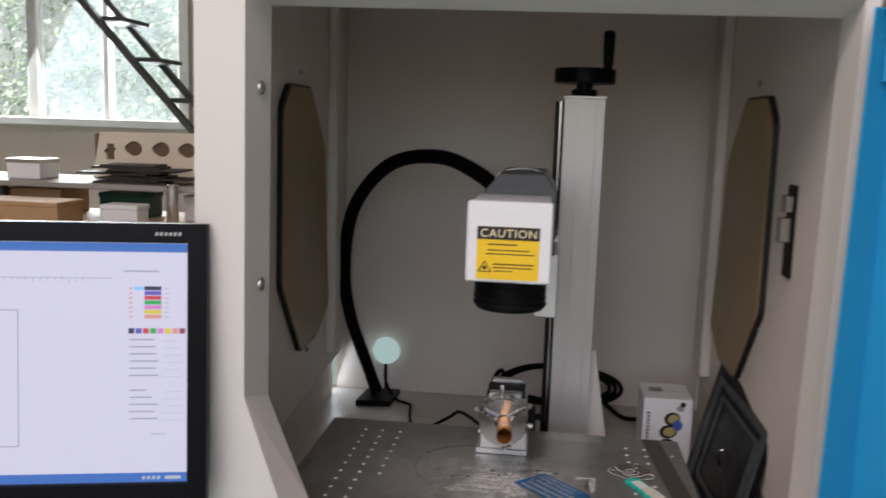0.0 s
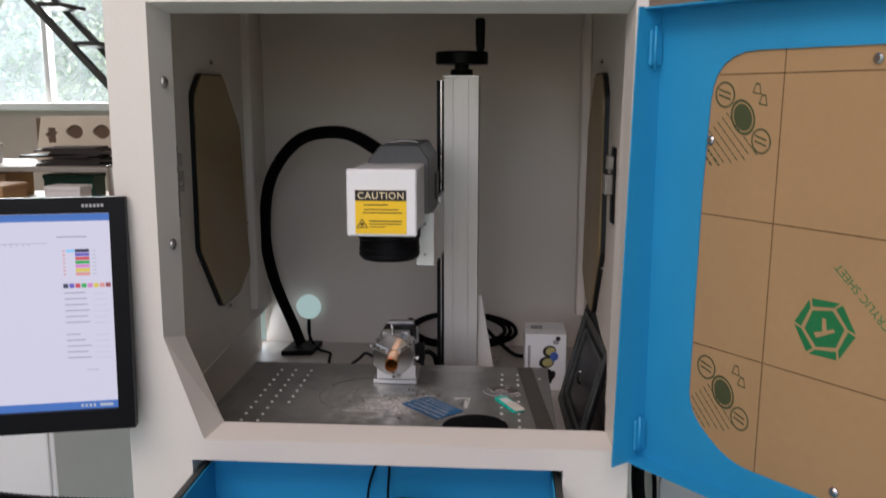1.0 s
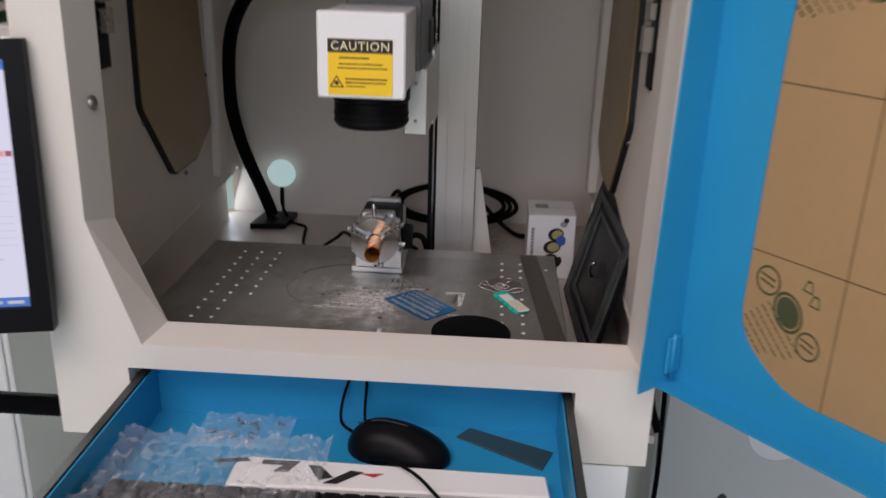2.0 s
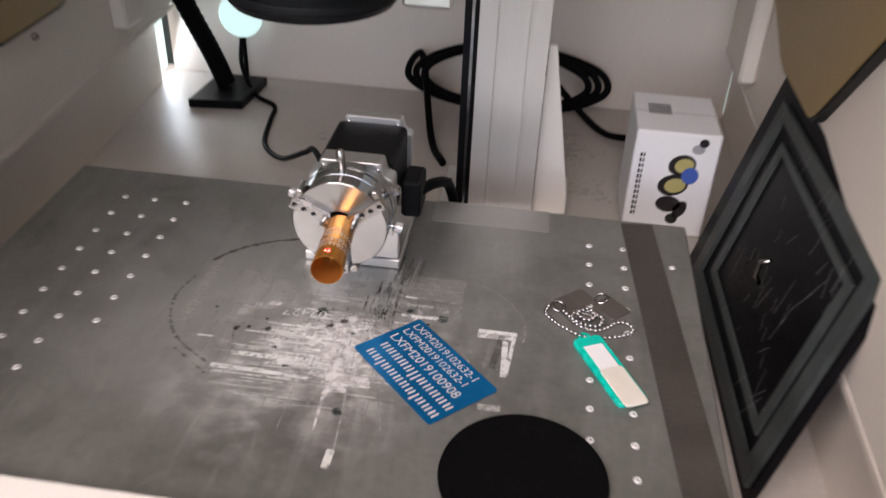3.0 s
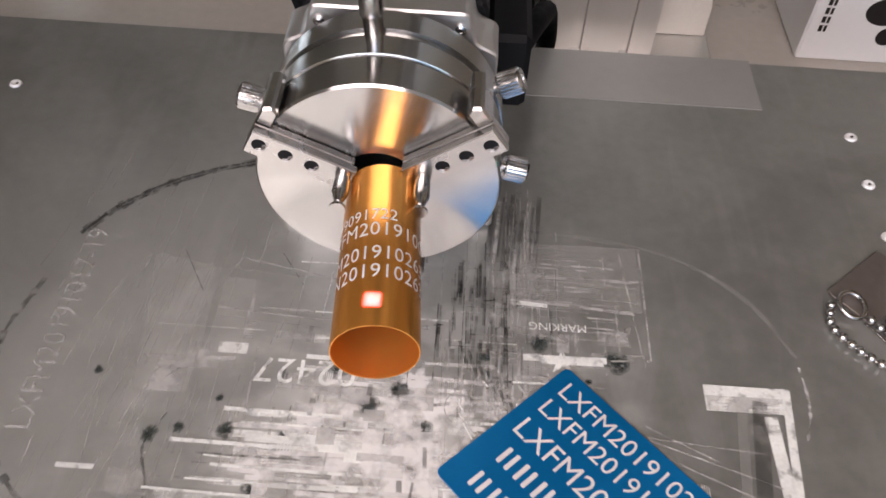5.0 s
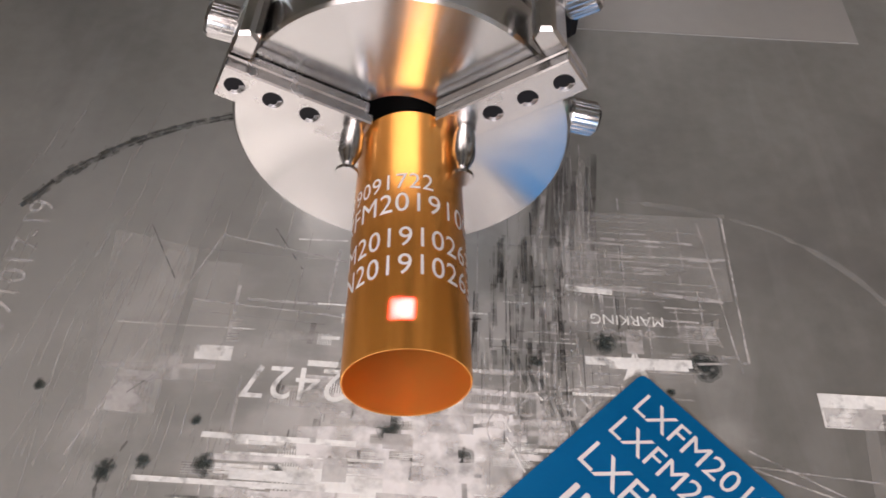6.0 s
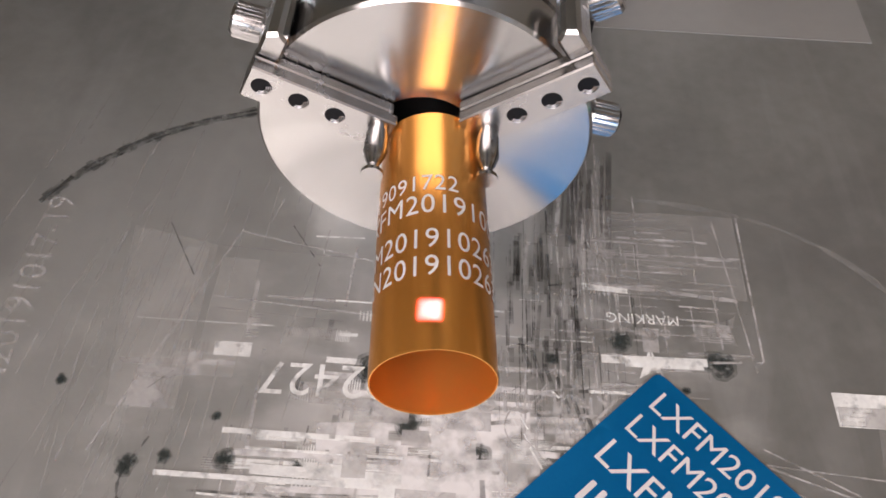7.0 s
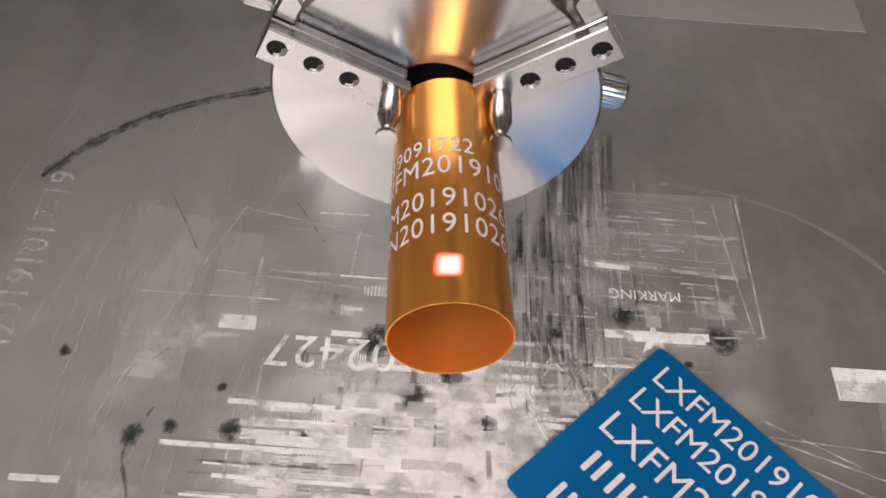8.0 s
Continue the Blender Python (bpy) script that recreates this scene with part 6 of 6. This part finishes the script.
def staircase():
    t = thing("metal_stair", "dark steel open stair rising past the workshop window", "stair", (-1.2, 4.2, 0))
    a, c = Vector((-0.59, 4.2, 0.0)), Vector((-3.50, 4.2, 3.20))
    d = (c - a).normalized()
    up = Vector((-d.z, 0, d.x))
    if up.z < 0:
        up = -up
    for y in (4.08, 4.42):
        b = B()
        q = [a - up * 0.015, c - up * 0.015, c + up * 0.015, a + up * 0.015]
        prism(b, [(p.x, p.z) for p in q], "y", y - 0.02, y + 0.02)
        part("stringer", b, DARKSTEEL, t)
    k = 0.3
    while k < 4.3:
        p = a + d * k
        b = B()
        box(b, p.x - 0.05, p.x + 0.11, 4.102, 4.398, p.z + 0.01, p.z + 0.032, 0.003)
        part("tread", b, DARKSTEEL, t)
        k += 0.27


staircase()


def bench():
    t = thing("work_bench", "cluttered wooden work bench with an upper shelf", "bench", (-2.0, 2.7, 0))
    b = B()
    box(b, -2.9, -1.0, 2.35, 3.1, 0.955, 0.985, 0.004)
    part("bench_top", b, WOOD, t)
    b = B()
    box(b, -2.9, -1.0, 2.72, 3.12, 1.095, 1.115, 0.003)
    part("shelf_board", b, mat("grey shelf", (0.33, 0.31, 0.28), 0.6), t)
    for x in (-2.85, -1.93, -1.05):
        b = B()
        box(b, x - 0.02, x + 0.02, 2.74, 2.78, 0.986, 1.094)
        part("shelf_post", b, DARKSTEEL, t)
        b = B()
        box(b, x - 0.03, x + 0.03, 2.4, 2.46, 0, 0.954)
        part("leg", b, DARKSTEEL, t)
        b = B()
        box(b, x - 0.03, x + 0.03, 3.0, 3.06, 0, 0.954)
        part("leg", b, DARKSTEEL, t)


bench()


def bench_things():
    # board with mug-shaped cut-outs leaning on the shelf
    t = thing("cutout_board", "cream board with rows of mug-shaped cut-outs leaning on the shelf", "board", (-1.4, 3.0, 1.115))
    b = B()
    outer = [(-1.705, 1.116), (-1.0, 1.116), (-1.0, 1.300), (-1.672, 1.292)]
    holes = []
    for k, cx in enumerate((-1.632, -1.535, -1.425, -1.322, -1.215)):
        if k == 0:
            h = [(cx - 0.026, 1.215), (cx - 0.026, 1.225), (cx - 0.014, 1.228), (cx - 0.014, 1.248), (cx + 0.016, 1.248), (cx + 0.016, 1.236), (cx + 0.026, 1.230), (cx + 0.016, 1.220), (cx + 0.016, 1.188), (cx - 0.014, 1.188), (cx - 0.016, 1.210)]
        else:
            h = [(cx + 0.032 * math.cos(a) * (1.2 if math.cos(a) < -0.8 else 1), 1.232 + 0.028 * math.sin(a)) for a in [6.283185 * i / 18 for i in range(18)]]
        holes.append(h)
    fo = [b.verts.new((p[0], 3.0, p[1])) for p in outer]
    es = [b.edges.new((fo[i], fo[(i + 1) % 4])) for i in range(4)]
    bo = [b.verts.new((p[0], 3.012, p[1])) for p in outer]
    es2 = [b.edges.new((bo[i], bo[(i + 1) % 4])) for i in range(4)]
    for h in holes:
        f1 = [b.verts.new((p[0], 3.0, p[1])) for p in h]
        f2 = [b.verts.new((p[0], 3.012, p[1])) for p in h]
        es += [b.edges.new((f1[i], f1[(i + 1) % len(h)])) for i in range(len(h))]
        es2 += [b.edges.new((f2[i], f2[(i + 1) % len(h)])) for i in range(len(h))]
        bridge(b, f1, f2)
    bmesh.ops.triangle_fill(b, edges=es, use_beauty=True)
    bmesh.ops.triangle_fill(b, edges=es2, use_beauty=True)
    bridge(b, fo, bo)
    bmesh.ops.recalc_face_normals(b, faces=b.faces)
    part("panel", b, MDF, t)
    b = B()
    box(b, -1.7, -1.0, 3.013, 3.02, 1.116, 1.285)
    part("backing", b, mat("dark brown backing", (0.14, 0.09, 0.06), 0.8), t)
    rnd = random.Random(9)
    for k in range(9):
        b = B()
        w = rnd.uniform(0.18, 0.34)
        cx = -1.44 + rnd.gauss(0, 0.04)
        z = 1.1152 + 0.0075 * k
        box(b, -w / 2, w / 2, -0.07, 0.07, 0, 0.0072, 0.001, 1, pose(cx, 2.84, z, 0, 0, rnd.uniform(-14, 14)))
        solo("dark_offcut", b, mat("dark offcut", (0.035, 0.028, 0.025), 0.6, var=0.3), "dark brown flat offcut stacked on the shelf", "offcut", group="offcuts on the shelf")
    for name, lab, cat, m, x0, x1, y0, y1, z0, z1 in (
            ("white_box", "white box with a metal lid on the shelf", "box", WHITE, -1.93, -1.80, 2.80, 2.93, 1.1152, 1.185), ("cardboard_box", "open brown cardboard box on the bench", "box", CARTON, -1.94, -1.52, 2.44, 2.60, 0.9852, 1.068),
            ("cardboard_box", "brown cardboard box on the bench", "box", CARTON, -2.35, -1.97, 2.40, 2.62, 0.9852, 1.085), ("cardboard_box", "brown cardboard box under the shelf", "box", CARTON, -1.93, -1.72, 2.80, 3.0, 0.9852, 1.08),
            ("tape_case", "white plastic case on the bench", "case", WHITE, -1.46, -1.33, 2.60, 2.69, 0.9852, 1.052), ("white_carton", "white open carton under the shelf", "carton", WHITE, -1.25, -1.08, 2.80, 2.95, 0.9852, 1.075),
            ("green_board", "dark green board lying under the shelf", "board", mat("dark green board", (0.01, 0.06, 0.04), 0.5), -1.60, -1.40, 2.85, 2.95, 0.9852, 1.07), ("black_tool", "black tool on the bench edge", "tool", BLACK, -1.42, -1.34, 2.36, 2.42, 0.9852, 1.01)):
        b = B()
        box(b, x0, x1, y0, y1, z0, z1, 0.005, 2)
        o = thing(name, lab, cat, ((x0 + x1) / 2, (y0 + y1) / 2, z0))
        part("body", b, m, o)
        b = B()
        box(b, x0 - 0.003, x1 + 0.003, y0 - 0.003, y1 + 0.003, z1 - 0.012, z1 + 0.004, 0.003)
        part("lid", b, m if name != "white_box" else ALU, o)
    for k in range(10):
        b = B()
        box(b, -0.08, 0.08, -0.055, 0.055, 0, 0.003, 0, 1, pose(-1.30 + rnd.uniform(-0.13, 0.13), 2.44 + rnd.uniform(-0.02, 0.06), 0.9854 + 0.0033 * k, 0, 0, rnd.uniform(-30, 30)))
        solo("loose_sheet", b, rnd.choice((WHITE, ALU, mat("grey sheet", (0.3, 0.3, 0.3), 0.5))), "thin loose sheet lying on the bench", "sheet", group="sheets on the bench")
    t = thing("steel_can", "tall silver metal can standing on the bench", "can", (-1.23, 2.66, 0.9852))
    b = B()
    lathe(b, [(0, 0), (0, 0.020), (0.002, 0.021), (0.125, 0.021), (0.127, 0.0195), (0.130, 0.0195)], (-1.23, 2.66, 0.9852), (0, 0, 1), 28)
    part("body", b, ALU, t)
    b = B()
    lathe(b, [(0, 0.0205), (0.010, 0.0205), (0.012, 0.018), (0.012, 0)], (-1.23, 2.66, 1.1153), (0, 0, 1), 28)
    part("lid", b, STEEL, t)
    for x, y, w, d, turn in ((-1.56, 2.40, 0.10, 0.03, 20), (-1.66, 2.385, 0.05, 0.04, -30), (-1.12, 2.42, 0.12, 0.02, 8), (-1.75, 2.40, 0.09, 0.03, 4), (-1.50, 2.64, 0.04, 0.04, 40)):
        b = B()
        box(b, -w / 2, w / 2, -d / 2, d / 2, 0, 0.012, 0.002, 1, pose(x, y, 0.9852, 0, 0, turn))
        solo("metal_offcut", b, ALU, "small bare metal offcut lying on the bench", "offcut", group="metal offcuts on the bench")
    # white cabinet on the floor
    t = thing("white_cabinet", "white steel floor cabinet with a recessed handle", "cabinet", (-1.3, 1.9, 0))
    b = B()
    box(b, -1.75, -0.935, 1.6, 2.1, 0.0, 0.84, 0.004)
    part("body", b, WHITE, t)
    for x0, x1 in ((-1.74, -1.345), (-1.335, -0.945)):
        b = B()
        box(b, x0, x1, 1.588, 1.5995, 0.03, 0.83, 0.003)
        dd = part("door", b, WHITE, t)
        b = B()
        box(b, (x0 + x1) / 2 + 0.10, (x0 + x1) / 2 + 0.125, 1.580, 1.5875, 0.25, 0.36, 0.003)
        part("handle", b, mat("grey handle", (0.25, 0.26, 0.27), 0.4), dd)
    # ribbed hose beside the cabinet
    b = B()
    sweep(b, smooth_path([(-1.05, 0.98, 0.735), (-0.85, 0.96, 0.715), (-0.65, 0.95, 0.700), (-0.50, 0.95, 0.696), (-0.335, 0.95, 0.700)], 40), 0.0165, 14, 0.0022)
    solo("ribbed_hose", b, RUBBER, "black ribbed cable hose plugged into the cabinet side", "hose")
    # right-hand side under the door
    t = thing("grey_housing", "pale grey plastic machine housing with dark oval slots", "housing", (0.9, 1.5, 0))
    b = B()
    prism(b, rounded([(0.47, 0.0), (1.4, 0.0), (1.4, 0.58), (0.70, 0.66), (0.47, 0.66)], 0.03, 4), "y", 1.25, 1.75, 0.012, 2)
    body = part("shell", b, mat("pale grey plastic", (0.60, 0.61, 0.60), 0.4, var=0.04, bump=0.05), t)
    for cx, cz in ((0.60, 0.36), (0.75, 0.36), (0.90, 0.36)):
        b = B()
        prism(b, [(cx + 0.016 * math.cos(a), cz + 0.05 * math.sin(a)) for a in [6.283185 * k / 20 for k in range(20)]], "y", 1.246, 1.2495)
        part("slot", b, DARKSTEEL, body)
    b = B()
    prism(b, [(0.68 + 0.055 * math.cos(a), 0.545 + 0.055 * math.sin(a)) for a in [6.283185 * k / 28 for k in range(28)]], "y", 1.244, 1.2495, 0.001)
    part("round_cover", b, WHITE, body)
    b = B()
    sweep(b, smooth_path([(0.335, 1.2, 0.80), (0.40, 1.2, 0.79), (0.427, 1.2, 0.73), (0.430, 1.2, 0.66), (0.436, 1.2, 0.61), (0.452, 1.2, 0.565)], 14), 0.0125, 12)
    solo("black_pipe", b, RUBBER, "thick black bent pipe hanging beside the cabinet", "pipe")
    b = B()
    sweep(b, smooth_path([(0.345, 1.22, 0.78), (0.44, 1.22, 0.76), (0.462, 1.22, 0.68), (0.468, 1.22, 0.55), (0.470, 1.22, 0.42), (0.452, 1.20, 0.25), (0.42, 1.18, 0.006)], 12), 0.0045, 8)
    solo("hanging_cable", b, RUBBER, "thin black cable hanging beside the cabinet", "cable")
    b = B()
    box(b, 0.262, 0.318, 0.716, 0.718, 0.745, 0.803)
    solo("paper_tag", b, WHITE, "white paper tag on the cabinet base", "tag")
    # framed panel on the far wall
    t = thing("wall_panel", "grey panel in a dark frame on the far wall", "panel", (2.3, 5.15, 1.75))
    b = B()
    box(b, 1.4, 3.4, 5.15, 5.198, 1.75, 2.9)
    part("sheet", b, mat("grey brown panel", (0.30, 0.28, 0.25), 0.6), t)
    for x0, x1, z0, z1 in ((1.36, 1.42, 1.72, 2.9), (3.38, 3.44, 1.72, 2.9), (1.42, 3.38, 1.72, 1.78), (2.05, 2.09, 1.78, 2.9), (1.42, 3.38, 1.93, 1.96)):
        b = B()
        box(b, x0, x1, 5.12, 5.1495, z0, z1)
        part("frame_bar", b, DARKSTEEL, t)


bench_things()
